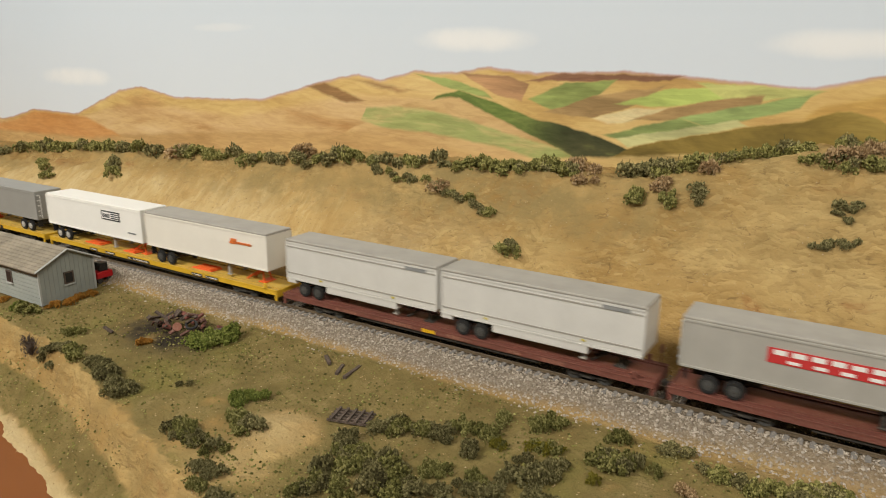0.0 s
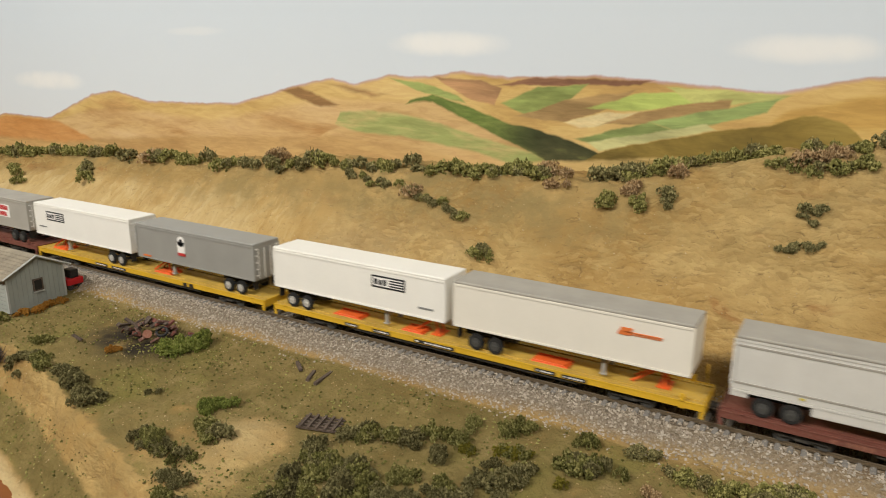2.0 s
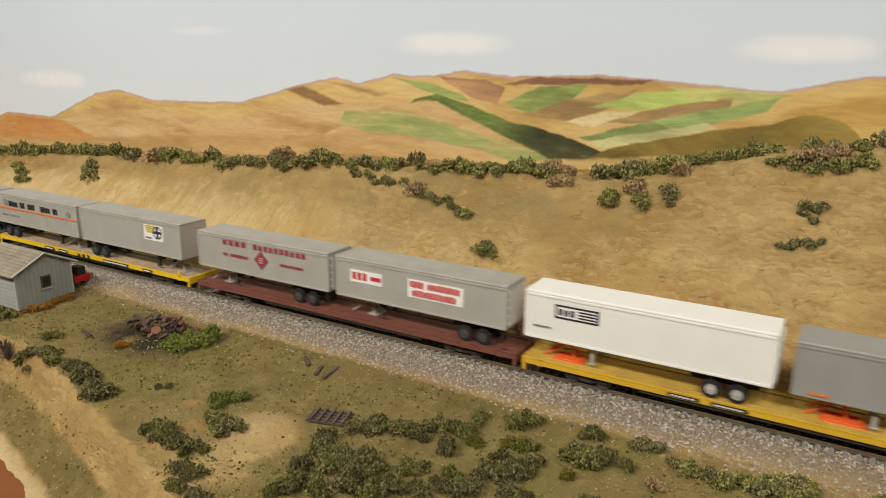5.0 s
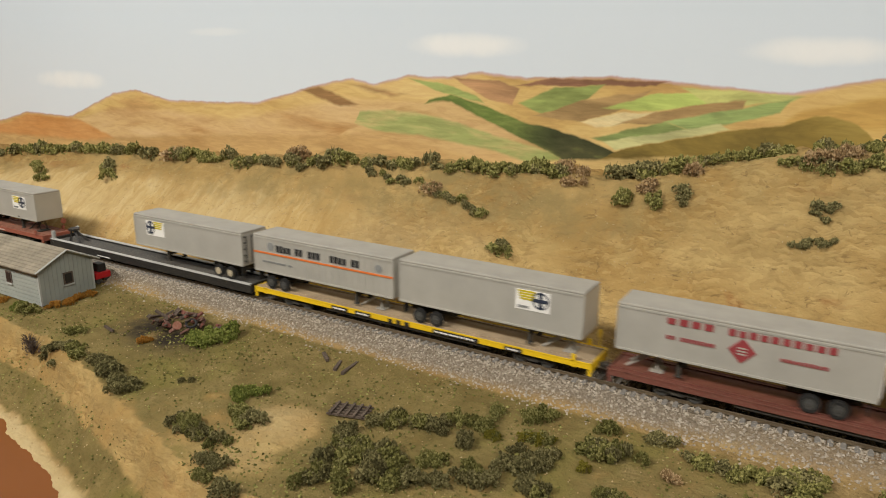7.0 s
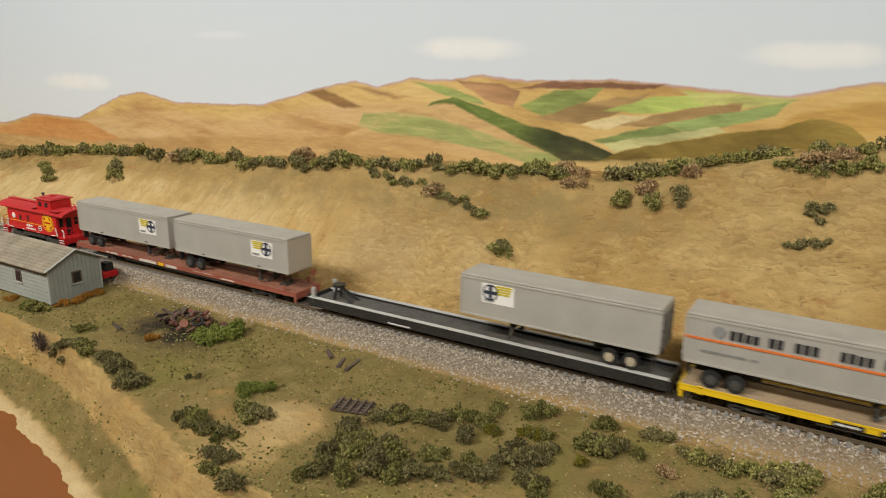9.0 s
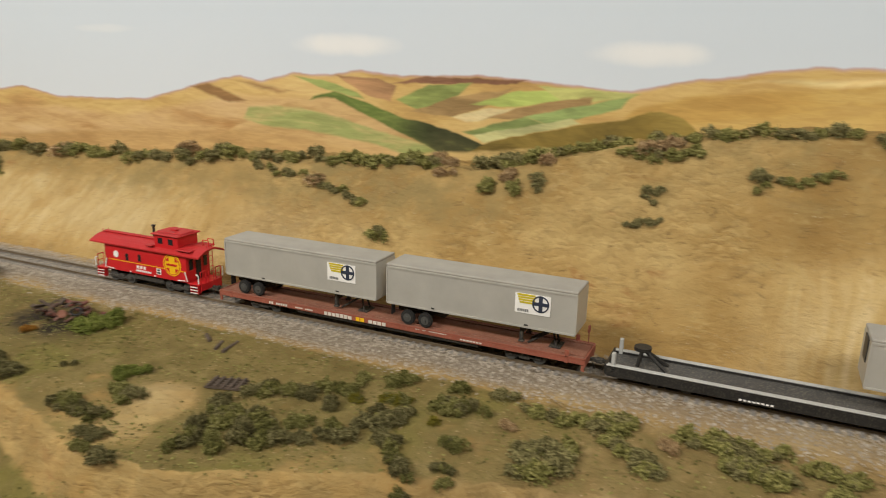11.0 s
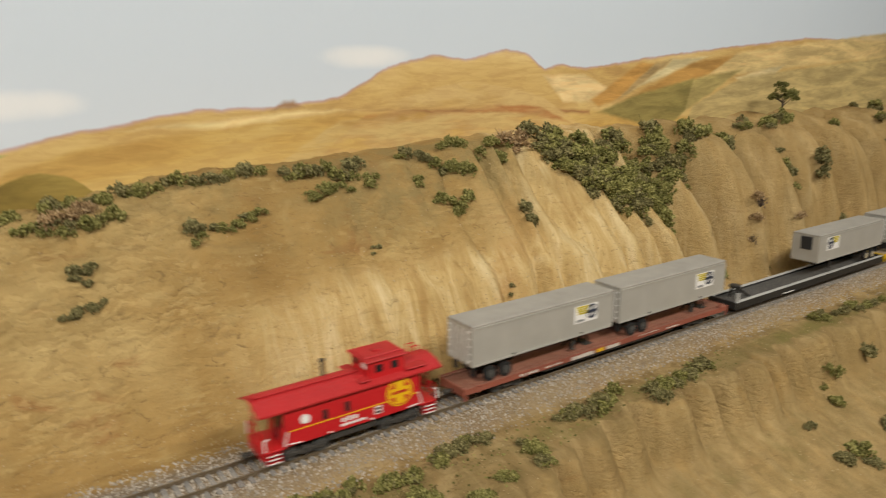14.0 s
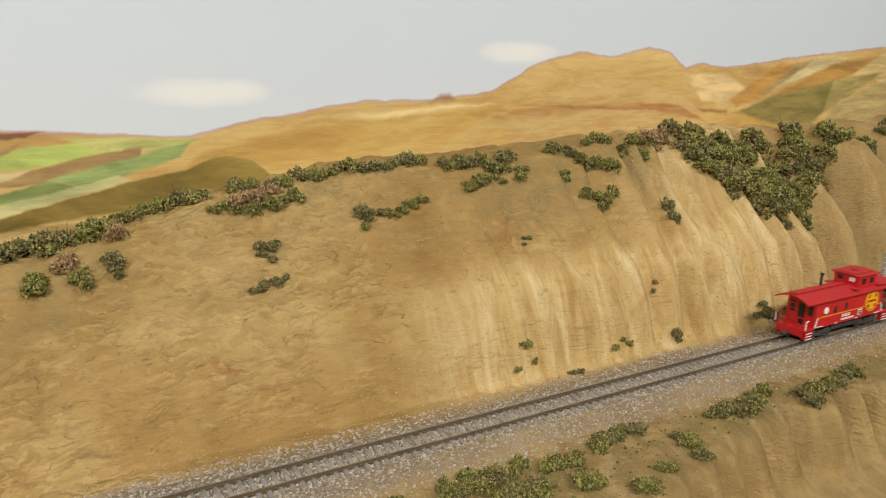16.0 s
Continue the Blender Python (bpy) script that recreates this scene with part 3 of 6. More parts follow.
def land(x, y):
    """Height of the scenery in decimetres above the rail head, track along x at y = 0."""
    x, y = np.broadcast_arrays(np.asarray(x, float), np.asarray(y, float))
    # the bank behind the track
    foot, crest = along(FOOT, x), along(CREST, x)
    cliff = step(x, 1.2, 2.2)
    fins = step(x, 4.9, 6.0)
    phase = np.interp(x + 0.12 * (y - 0.8) + 0.1 * (vnoise(x * 2.0, y * 2 + 3.3) - 0.5), GULLIES, np.arange(len(GULLIES)))
    gully = np.abs(np.sin(np.pi * phase)) ** 0.8
    phase = x * 2.9 + 0.4 * y + 1.2 * vnoise(x * 2.1, 9.1 + y * 0.8)
    flute = np.abs(np.sin(np.pi * phase)) ** 0.6
    young = step(x, 3.0, 3.8)
    yy = y - foot + (0.05 + 0.0 * x) * (fbm(x * 1.3, y * 1.3) - 0.5) - cliff * (0.05 + 0.16 * young) * (1 - flute) * (0.4 + vnoise(x * 1.3, 5.5 + 0 * x)) - fins * (0.5 + 0.45 * step(x, 5.8, 6.6)) * (1 - gully)
    s = np.clip(yy / (CREST_Y - foot), 0, 1.4)
    soft_bank = np.interp(s, (0, 0.1, 0.3, 0.6, 1.0, 1.4), (0, 0.12, 0.34, 0.62, 1.0, 1.03))
    steep_bank = np.interp(s, (0, 0.05, 0.13, 0.24, 0.34, 0.65, 1.0, 1.4), (0, 0.05, 0.24, 0.40, 0.47, 0.68, 1.0, 1.03))
    column = np.interp(s, (0, 0.06, 0.16, 0.28, 0.42, 0.62, 1.0, 1.4), (0, 0.10, 0.38, 0.62, 0.78, 0.91, 1.0, 1.03))
    tall = step(x, 6.0, 7.0)
    bank = -0.05 + (crest + 0.05) * (soft_bank * (1 - cliff) + (steep_bank * (1 - tall) + column * tall) * cliff)
    rough = step(s, 0.02, 0.2)
    bank = bank + rough * (0.08 * (fbm(x * 2.2, y * 2.2 + 5) - 0.5) + (1 - 0.6 * cliff) * (0.09 * (fbm(x * 7, y * 11 + 2, 5) - 0.5) + 0.075 * np.abs(fbm(x * 5 + 3 * y, y * 12 + 7, 4) - 0.5)))
    # the bench in front of it and its broken edge
    front = -0.125 - 0.11 * np.clip((-0.42 - y) / 1.2, 0, 1.2) + 0.035 * (fbm(x * 1.7 + 4, y * 1.7) - 0.5) + 0.018 * (fbm(x * 8, y * 8) - 0.5)
    edge = along(BLUFF, x) + 0.12 * (fbm(x * 1.1, 40 + 0 * x) - 0.5) + 0.08 * (np.abs(2 * vnoise(x * 3.1, 7.7 + 0 * x) - 1) - 0.5)
    d = edge - y
    east = step(x, -1.2, 0.6)
    fall_w = 0.20 * step(d, 0.0, 0.13) + 0.28 * np.clip((d - 0.10) / 0.34, 0, 1.6)
    rill = np.abs(np.sin(np.pi * (x * 2.6 + 0.5 * y + 1.6 * vnoise(x * 1.7, 21.5 + 0 * x)))) ** 0.7 * (0.5 + 0.8 * vnoise(x * 1.9, 33.5 + 0 * x))
    fall_e = 0.38 * step(d + 0.20 * (0.5 - rill), 0.0, 0.26) + 0.24 * np.clip((d - 0.2) / 1.0, 0, 1.5)
    front = front - np.where(d > 0, fall_w * (1 - east) + fall_e * east, 0)
    front = front + 0.07 * (np.abs(fbm(x * 5, y * 5 + 12, 4) - 0.5) * 2 - 0.3) * step(d, -0.04, 0.06) * (1 - east)
    # mound of bare earth
    front = front + 0.05 * np.exp(-(((x - MOUND[0]) / 0.2) ** 2 + ((y - MOUND[1]) / 0.16) ** 2))
    # roadbed
    bed = -0.032 - 0.095 * step(np.abs(y), 0.17, 0.40)
    z = np.where(y > 0, np.maximum(bed, bank), front * step(-y, 0.2, 0.42) + bed * (1 - step(-y, 0.2, 0.42)))
    return z


def build_land():
    xs = np.concatenate([np.arange(-26, -11, 0.4), np.arange(-11, -6, 0.06), np.arange(-6, 6, 0.03), np.arange(6, 11, 0.06), np.arange(11, 32.1, 0.4)])
    ys = np.concatenate([np.arange(-3.0, -1.9, 0.06), np.arange(-1.9, 1.86, 0.028), [1.875]])
    gx, gy = np.meshgrid(xs, ys, indexing="ij")
    gz = land(gx, gy)
    gz = np.maximum(gz, -1.0)
    nx, ny = gx.shape
    co = np.stack([gx, gy, gz], -1).reshape(-1, 3) * DM
    idx = np.arange(nx * ny).reshape(nx, ny)
    faces = np.stack([idx[:-1, :-1], idx[1:, :-1], idx[1:, 1:], idx[:-1, 1:]], -1).reshape(-1, 4)
    me = bpy.data.meshes.new("ground")
    me.from_pydata(co.tolist(), [], faces.tolist())
    me.materials.append(M_EARTH)
    me.shade_smooth()
    gz_x, gz_y = np.gradient(gz, xs, axis=0), np.gradient(gz, ys, axis=1)
    tilt = np.hypot(gz_x, gz_y)
    n1 = fbm(gx * 1.2, gy * 1.2 + 60)
    front = step(-gy, 0.34 - 0.07 * (1 - step(gx, -0.8, 1.2)), 0.5 - 0.08 * (1 - step(gx, -0.8, 1.2)))
    edge = along(BLUFF, gx)
    d = edge - gy
    turf = front * (1 - step(tilt, 0.35, 0.8)) * (0.45 + 0.55 * step(n1, 0.2, 0.55)) * (0.85 - 0.35 * step(gx, -2.2, 0.8)) * (1 - 0.4 * step(d, -0.03, 0.03))
    turf = turf + (1 - step(gx, -2.3, -1.2)) * step(d, 0.12, 0.2) * (1 - step(d, 0.33, 0.42)) * 0.8
    turf = np.maximum(turf, 0.6 * step(-gy, 0.33, 0.40) * (1 - step(-gy, 0.5, 0.6)) * (1 - 0.6 * step(gx, -0.8, 1.2)))
    mound = np.exp(-(((gx - MOUND[0]) / 0.24) ** 2 + ((gy - MOUND[1]) / 0.2) ** 2))
    mound2 = np.exp(-(((gx + 2.3) / 0.3) ** 2 + ((gy + 1.7) / 0.15) ** 2))
    turf = turf * (1 - np.clip(1.3 * mound + mound2, 0, 1))
    sand = np.clip(0.4 * mound + 0.15 * mound2, 0, 1) + (1 - step(gx, -2.3, -1.2)) * step(d, 0.34, 0.43) * 0.9
    sand = sand + 0.35 * step(gy, 0.5, 0.7) * (1 - step(gy, 0.8, 1.25)) * (1 - step(gx, -2.2, -1.0)) * step(n1, 0.35, 0.6)
    cliff = step(gx, 0.9, 2.0) * step(gy, 0.3, 0.42) * (1 - step(gy, 0.75, 0.95) * (1 - step(gx, 3.4, 4.4))) + step(gx, -0.5, 1.0) * step(d, 0.1, 0.35) * (gy < 0) * 0.45 + 0.75 * (1 - step(gx, -4.4, -3.0)) * step(gy, 0.42, 0.55) * (1 - step(gy, 1.05, 1.3))
    olive = step(gy, 0.85, 1.25) * (0.35 + 0.65 * step(fbm(gx * 0.8, gy * 2 + 9), 0.35, 0.6)) * (1 - 0.7 * step(gx, 3.8, 4.8)) + front * (0.6 + 0.35 * step(gx, -0.5, 1.5)) * (1 - 0.35 * step(d, 0.05, 0.2))
    scorch = 1.3 * np.exp(-((((gx + 4.05) / 0.44) ** 2 + ((gy + 0.78) / 0.27) ** 2) ** 1.5))
    bed = (1 - step(np.abs(gy) + 0.1 * (n1 - 0.5) + 0.0 * gx, 0.25, 0.37)) * (1 - 0.35 * step(gx, -0.5, 1.5))
    dirt = step(gx, -1.1, 0.6) * step(-gy, 0.27, 0.36) * (0.9 - 0.35 * step(d, 0.03, 0.15))
    dirt = dirt + 0.5 * step(gx, 4.6, 7.2) * step(gy, 0.35, 0.5)
    for name, val in (("bed", bed), ("dirt", dirt), ("turf", turf), ("sand", sand), ("cliff", cliff * (1 - 0.5 * step(gx, 4.8, 7.0) * (gy > 0))), ("olive", olive), ("scorch", scorch)):
        a = me.attributes.new(name, "FLOAT", "POINT")
        a.data.foreach_set("value", np.clip(val, 0, 1).ravel().astype(np.float32))
    return tagged(new("ground", me), "sculpted ochre hillside and grassy bench of the layout", "ground", kind="structure")


build_land()

bm = B()
box(bm, -26, -0.6, -2.98, -0.9, -1.05, RIVER_Z)
tagged(part("river_water", bm, M_RIVER), "glossy muddy brown river below the bank", "water", kind="structure")
bm = B()
box(bm, -26, 32, WALL_Y, WALL_Y + 0.1, -1.0, 8.0)
tagged(part("backdrop", bm, M_MURAL), "painted backdrop wall with pale sky and rolling hills", "backdrop", kind="structure")

# the room round the layout
for name, dims, mat, label in (
    ("fascia", (-26, 32, -3.08, -3.0, -6.0, -0.72), M_FASCIA, "brown fascia board along the layout edge"),
    ("floor", (-26, 32, -22, 2.2, -12.4, -12.0), M_FLOOR, "plain room floor"),
    ("ceiling", (-26, 32, -22, 2.2, 11.6, 12.0), M_ROOMWALL, "plain painted ceiling"),
    ("wall_north", (-26, 32, 1.99, 2.2, -12.0, 11.6), M_ROOMWALL, "plain room wall"),
    ("wall_south", (-26, 32, -22, -21.6, -12.0, 11.6), M_ROOMWALL, "plain room wall"),
    ("wall_west", (-26.4, -26, -22, 2.2, -12.0, 11.6), M_ROOMWALL, "plain room wall"),
    ("wall_east", (32, 32.4, -22, 2.2, -12.0, 11.6), M_ROOMWALL, "plain room wall"),
):
    bm = B()
    box(bm, *dims)
    tagged(part(name, bm, mat), label, name.split("_")[0], kind="structure")


# ---- track ----
def rails():
    track = tagged(new("track"), "single model railway track with weathered rails", "track", kind="structure")
    for side in (-1, 1):
        bm = B()
        y = side * 0.0865
        box(bm, -26, 32, y - 0.004, y + 0.004, -0.007, 0.0, 0.001)
        box(bm, -26, 32, y - 0.0018, y + 0.0018, -0.018, -0.007)
        box(bm, -26, 32, y - 0.0095, y + 0.0095, -0.022, -0.018)
        part("rail", bm, M_RAIL, track)
    bm = B()
    box(bm, -0.0150, 0.0150, -0.150, 0.150, -0.045, -0.022, 0.003)
    for side in (-1, 1):
        for s in (-1, 1):
            box(bm, -0.008, 0.008, side * 0.0865 + s * 0.012 - 0.004, side * 0.0865 + s * 0.012 + 0.004, -0.022, -0.0165)
    tie = finish("tie", bm, M_TIE)
    r = random.Random(3)
    pitch, spare = 0.064, B()
    for k in range(int(58 / pitch)):
        x = -26 + k * pitch
        if -7.6 < x < 10.4:
            ob = new("tie", tie)
            ob.parent = track
            ob.matrix_basis = pose(x * DM, r.uniform(-0.003, 0.003) * DM, 0, 0, 0, r.uniform(-1.5, 1.5))
        else:
            box(spare, x - 0.015, x + 0.015, -0.15, 0.15, -0.045, -0.022)
    tagged(part("distant_ties", spare, M_TIE, track), kind="stuff")


rails()


def scatter_stones(name, label, pts, size, seed):
    """Angular stones, each a squashed octahedron, as one loose mass."""
    g = np.random.default_rng(seed)
    n = len(pts)
    base = np.array([(1, 0, 0), (-1, 0, 0), (0, 1, 0), (0, -1, 0), (0, 0, 1), (0, 0, -1)], float)
    v = base[None] * g.uniform(0.55, 1.2, (n, 6, 1)) + g.normal(0, 0.18, (n, 6, 3))
    a = g.uniform(0, 6.28, n)
    ca, sa = np.cos(a)[:, None], np.sin(a)[:, None]
    v = np.stack([v[..., 0] * ca - v[..., 1] * sa, v[..., 0] * sa + v[..., 1] * ca, v[..., 2] * 0.8], -1)
    v = (v * (size * g.uniform(0.6, 1.35, n))[:, None, None] + pts[:, None]) * DM
    f = np.array([(0, 2, 4), (2, 1, 4), (1, 3, 4), (3, 0, 4), (2, 0, 5), (1, 2, 5), (3, 1, 5), (0, 3, 5)])
    faces = (f[None] + 6 * np.arange(n)[:, None, None]).reshape(-1, 3)
    me = bpy.data.meshes.new(name)
    me.from_pydata(v.reshape(-1, 3).tolist(), [], faces.tolist())
    me.materials.append(M_BALLAST)
    return tagged(new(name, me), label, "gravel", kind="stuff")


def ballast():
    g = np.random.default_rng(5)
    n = 58000
    x = g.uniform(-8.5, 9, n)
    y = g.uniform(-0.46, 0.38, n)
    shoulder = np.abs(y) > 0.155
    keep = shoulder & (g.random(n) < np.where(y < 0, np.clip(1.0 - 9.0 * (-0.285 - y), 0.05, 1.0), 0.6))
    keep &= g.random(n) < 1 - 0.35 * step(x, -0.3, 1.4)
    keep |= ~shoulder & (g.random(n) < 0.9)
    keep &= ~((np.abs(np.abs(y) - 0.0865) < 0.014))
    x, y = x[keep], y[keep]
    z = land(x, y) + np.where(np.abs(y) < 0.155, 0.0035, 0.0)
    scatter_stones("ballast", "pale grey stone ballast of the roadbed", np.stack([x, y, z], -1), 0.0104, 6)


ballast()

# ---- the train: everything rolls along +x at one pace ----
PACE, REAR = 1.75, -21.975  # decimetres a second; place of the last flat's mark at the start
MOVING = []


def rolls(ob, offset, z=0.0):
    """Remember a thing of the train: its origin lies offset dm ahead of the train's mark."""
    MOVING.append((ob, offset, z))
    return ob


def strip(parent, name, mat, x0, x1, z0, z1, y=-0.1425, deep=0.0035, slant=0.0, label=""):
    bm = B()
    box(bm, x0, x1, y - deep, y + 0.002, z0, z1)
    if slant:
        for v in bm.verts:
            v.co.x += slant * (v.co.z - z0)
    return part(name, bm, mat, parent, label)


def bars(parent, name, mat, x0, x1, z0, z1, n, y=-0.1425, gap=0.28, seed=1, label=""):
    """A line of unreadable lettering as short plain bars, in one mesh."""
    r = random.Random(seed)
    bm = B()
    w = (x1 - x0) / n
    for k in range(n):
        if r.random() < 0.06:
            continue
        box(bm, x0 + k * w, x0 + (k + 1 - gap) * w, y - 0.003, y + 0.002, z0, z1 - r.choice((0, 0, 0.1)) * (z1 - z0))
    return part(name, bm, mat, parent, label)


def disc(parent, name, mat, x, z, r, y=-0.1425, deep=0.0035, seg=28, inner=0.0, label=""):
    bm = B()
    if inner:
        ring = [bm.verts.new((x + q * math.cos(a), yy, z + q * math.sin(a))) for yy in (y - deep, y + 0.002) for q in (r, inner) for a in [2 * math.pi * k / seg for k in range(seg)]]
        for k in range(seg):
            j = (k + 1) % seg
            bm.faces.new((ring[k], ring[j], ring[seg + j], ring[seg + k]))
            bm.faces.new((ring[2 * seg + k], ring[2 * seg + j], ring[j], ring[k]))
            bm.faces.new((ring[seg + k], ring[seg + j], ring[3 * seg + j], ring[3 * seg + k]))
        bmesh.ops.recalc_face_normals(bm, faces=bm.faces)
    else:
        rod(bm, (x, y + 0.002, z), (x, y - deep, z), r, seg=seg)
    return part(name, bm, mat, parent, label)


def road_wheel(parent, x, y, side, hub):
    """A tyre with its hub, on the outside of an axle."""
    bm = B()
    w = 0.030
    rod(bm, (x, y - w / 2, 0.056), (x, y + w / 2, 0.056), 0.056, seg=22)
    bmesh.ops.bevel(bm, geom=[e for e in bm.edges if abs(e.calc_face_angle(0)) > 1.2], offset=0.007, segments=2, affect="EDGES")
    tyre = part("wheel", bm, M_TYRE, parent)
    bm = B()
    out = y + side * w / 2
    rod(bm, (x, out - side * 0.004, 0.056), (x, out + side * 0.003, 0.056), 0.031, seg=18)
    rod(bm, (x, out, 0.056), (x, out + side * 0.010, 0.056), 0.013, 0.009, seg=10)
    part("hub", bm, hub, tyre)


def trailer(name, label, offset, length=1.40, wheels="L", side=M_SILVER, roof=M_ROOFGREY, hub=M_HUB, high=0.305, ribs=0, low=0.14, skirt=False, doors_mat=None):
    """A piggyback trailer; local x = 0 at its left end, z = 0 on the deck."""
    t = rolls(thing(name, label, "trailer", "trailers of the train"), offset, 0.122)
    top, w = low + high, 0.14
    bm = B()
    box(bm, 0, length, -w, w, low, top - 0.012, 0.007 if not skirt else 0.018, 2)
    part("body", bm, side, t)
    bm = B()
    box(bm, -0.002, length + 0.002, -w - 0.002, w + 0.002, top - 0.022, top, 0.008, 2)
    part("roof", bm, roof, t)
    for y in (-w - 0.0015, w + 0.0015):  # top and bottom rails
        bm = B()
        box(bm, 0.003, length - 0.003, y - 0.0025, y + 0.0025, top - 0.034, top - 0.022)
        box(bm, 0.003, length - 0.003, y - 0.0025, y + 0.0025, low + 0.001, low + 0.013)
        part("side_rail", bm, side, t)
    for x in (0.004, length - 0.004):
        for y in (-w - 0.001, w + 0.001):
            bm = B()
            box(bm, x - 0.006, x + 0.006, y - 0.003, y + 0.003, low + 0.012, top - 0.03)
            part("corner_post", bm, side, t)
    if ribs:
        for k in range(1, ribs):
            x = length * k / ribs
            bm = B()
            box(bm, x - 0.002, x + 0.002, -w - 0.0022, -w + 0.001, low + 0.014, top - 0.036)
            part("rib", bm, side, t)
    rear = 0.0 if wheels == "L" else length
    s = 1 if wheels == "L" else -1
    # back doors with lock rods and hinges
    for y0, y1 in ((-0.127, -0.004), (0.004, 0.127)):
        bm = B()
        x = rear - s * 0.004
        box(bm, min(x, x + s * 0.006), max(x, x + s * 0.006), y0, y1, low + 0.02, top - 0.04)
        door = part("door", bm, doors_mat or side, t)
        bm = B()
        for y in (y0 + 0.03, y1 - 0.03):
            rod(bm, (rear - s * 0.008, y, low + 0.02), (rear - s * 0.008, y, top - 0.042), 0.0045, seg=6)
        for z in (0.15, 0.32, 0.5, 0.68, 0.85):
            box(bm, min(rear - s * 0.010, rear), max(rear - s * 0.010, rear), y0 if y0 < 0 else y1 - 0.02, y0 + 0.02 if y0 < 0 else y1, low + high * z - 0.005, low + high * z + 0.005)
        part("lock_rod", bm, M_INKWHITE if doors_mat is None else M_HUB, door)
    # running gear
    bm = B()
    box(bm, min(rear + s * 0.06, rear + s * 0.44), max(rear + s * 0.06, rear + s * 0.44), -0.07, 0.07, 0.075, low + 0.002, 0.006)
    for a in (0.17, 0.31):
        rod(bm, (rear + s * a, -0.125, 0.056), (rear + s * a, 0.125, 0.056), 0.014)
    part("bogie", bm, M_GRIME, t)
    for a in (0.17, 0.31):
        for y in (-0.123, 0.123):
            road_wheel(t, rear + s * a, y, -1 if y < 0 else 1, hub)
    if not skirt:
        bm = B()
        for y in (-0.1, 0.1):
            box(bm, rear + s * 0.035 - 0.003, rear + s * 0.035 + 0.003, y - 0.025, y + 0.025, 0.055, low + 0.001)
        part("mud_flap", bm, M_TYRE, t)
    bm = B()
    gx = rear + s * 1.02
    for y in (-0.085, 0.085):
        box(bm, gx - 0.012, gx + 0.012, y - 0.012, y + 0.012, 0.03, low + 0.002, 0.002)
        box(bm, gx - 0.02, gx + 0.02, y - 0.018, y + 0.018, 0.018, 0.03, 0.003)
    box(bm, gx - 0.008, gx + 0.008, -0.085, 0.085, 0.075, 0.095)
    rod(bm, (gx, -0.08, 0.10), (gx + s * 0.10, -0.02, low), 0.006, seg=6)
    part("landing_gear", bm, M_GRIME if side is M_SILVER else M_ROOFGREY, t)
    if skirt:
        bm = B()
        x0, x1 = sorted((rear + s * 0.40, rear + s * 1.06))
        box(bm, x0, x1, -w, w, low - 0.052, low + 0.012, 0.004)
        x0, x1 = sorted((rear, rear + s * 0.09))
        box(bm, x0, x1, -w, w, low - 0.03, low + 0.012, 0.004)
        part("side_skirt", bm, side, t)
        for z in (low + 0.05, top - 0.062):
            strip(t, "belt_rail", M_ROOFGREY, 0.01, length - 0.01, z, z + 0.010, -w - 0.001, 0.003)
        strip(t, "number_panel", M_GREYBOX, length - 0.26, length - 0.09, top - 0.058, top - 0.036, -w - 0.003, 0.003)
        for x in (0.34 if wheels == "L" else length - 0.34, 1.02):
            strip(t, "marker_lamp", M_INKYELLOW, x, x + 0.022, low + 0.03, low + 0.042, -w - 0.002)
    return t


def yellow_emblem(t, x, z, flip=1, h=0.105):
    """White placard with a mustard wing and a ringed cross."""
    y = -0.1425
    strip(t, "placard", M_INKWHITE, x, x + 0.245, z, z + h * 1.3, y, 0.002)
    wx = x + 0.015 if flip > 0 else x + 0.105
    for k in range(4):
        strip(t, "wing_bar", M_INKYELLOW, wx + 0.006 * k * (flip > 0), wx + 0.125 - 0.006 * k * (flip < 0), z + h * (1.16 - 0.165 * k), z + h * (1.28 - 0.165 * k), y - 0.0015, 0.003)
    cx, cz = (x + 0.178 if flip > 0 else x + 0.067), z + h * 0.74
    disc(t, "ring", M_INKBLUE, cx, cz, 0.058, y - 0.0025, 0.003, inner=0.049)
    strip(t, "cross_bar", M_INKBLUE, cx - 0.013, cx + 0.013, cz - 0.05, cz + 0.05, y - 0.0025, 0.003)
    strip(t, "cross_bar", M_INKBLUE, cx - 0.05, cx + 0.05, cz - 0.011, cz + 0.011, y - 0.004, 0.003)
    bars(t, "lettering", M_GREYBOX, x + 0.02, x + 0.10, z + 0.012, z + 0.03, 6, y - 0.002)


def truck(parent, x):
    bm = B()
    for y in (-0.105, 0.105):
        box(bm, x - 0.13, x + 0.13, y - 0.012, y + 0.012, 0.035, 0.058, 0.004)
        box(bm, x - 0.04, x + 0.04, y - 0.014, y + 0.014, 0.025, 0.066, 0.004)
        for a in (-0.10, 0.10):
            box(bm, x + a - 0.022, x + a + 0.022, y - 0.016, y + 0.016, 0.034, 0.064, 0.005)
    box(bm, x - 0.03, x + 0.03, -0.11, 0.11, 0.035, 0.072)
    tr = part("truck", bm, M_GRIME, parent)
    for a in (-0.10, 0.10):
        bm = B()
        rod(bm, (x + a, -0.088, 0.048), (x + a, 0.088, 0.048), 0.01)
        for y in (-0.088, 0.088):
            s = 1 if y > 0 else -1
            rod(bm, (x + a, y - s * 0.008, 0.048), (x + a, y + s * 0.012, 0.048), 0.048, seg=20)
            rod(bm, (x + a, y - s * 0.012, 0.048), (x + a, y - s * 0.008, 0.048), 0.053, seg=20)
        part("wheelset", bm, M_HUB, tr)


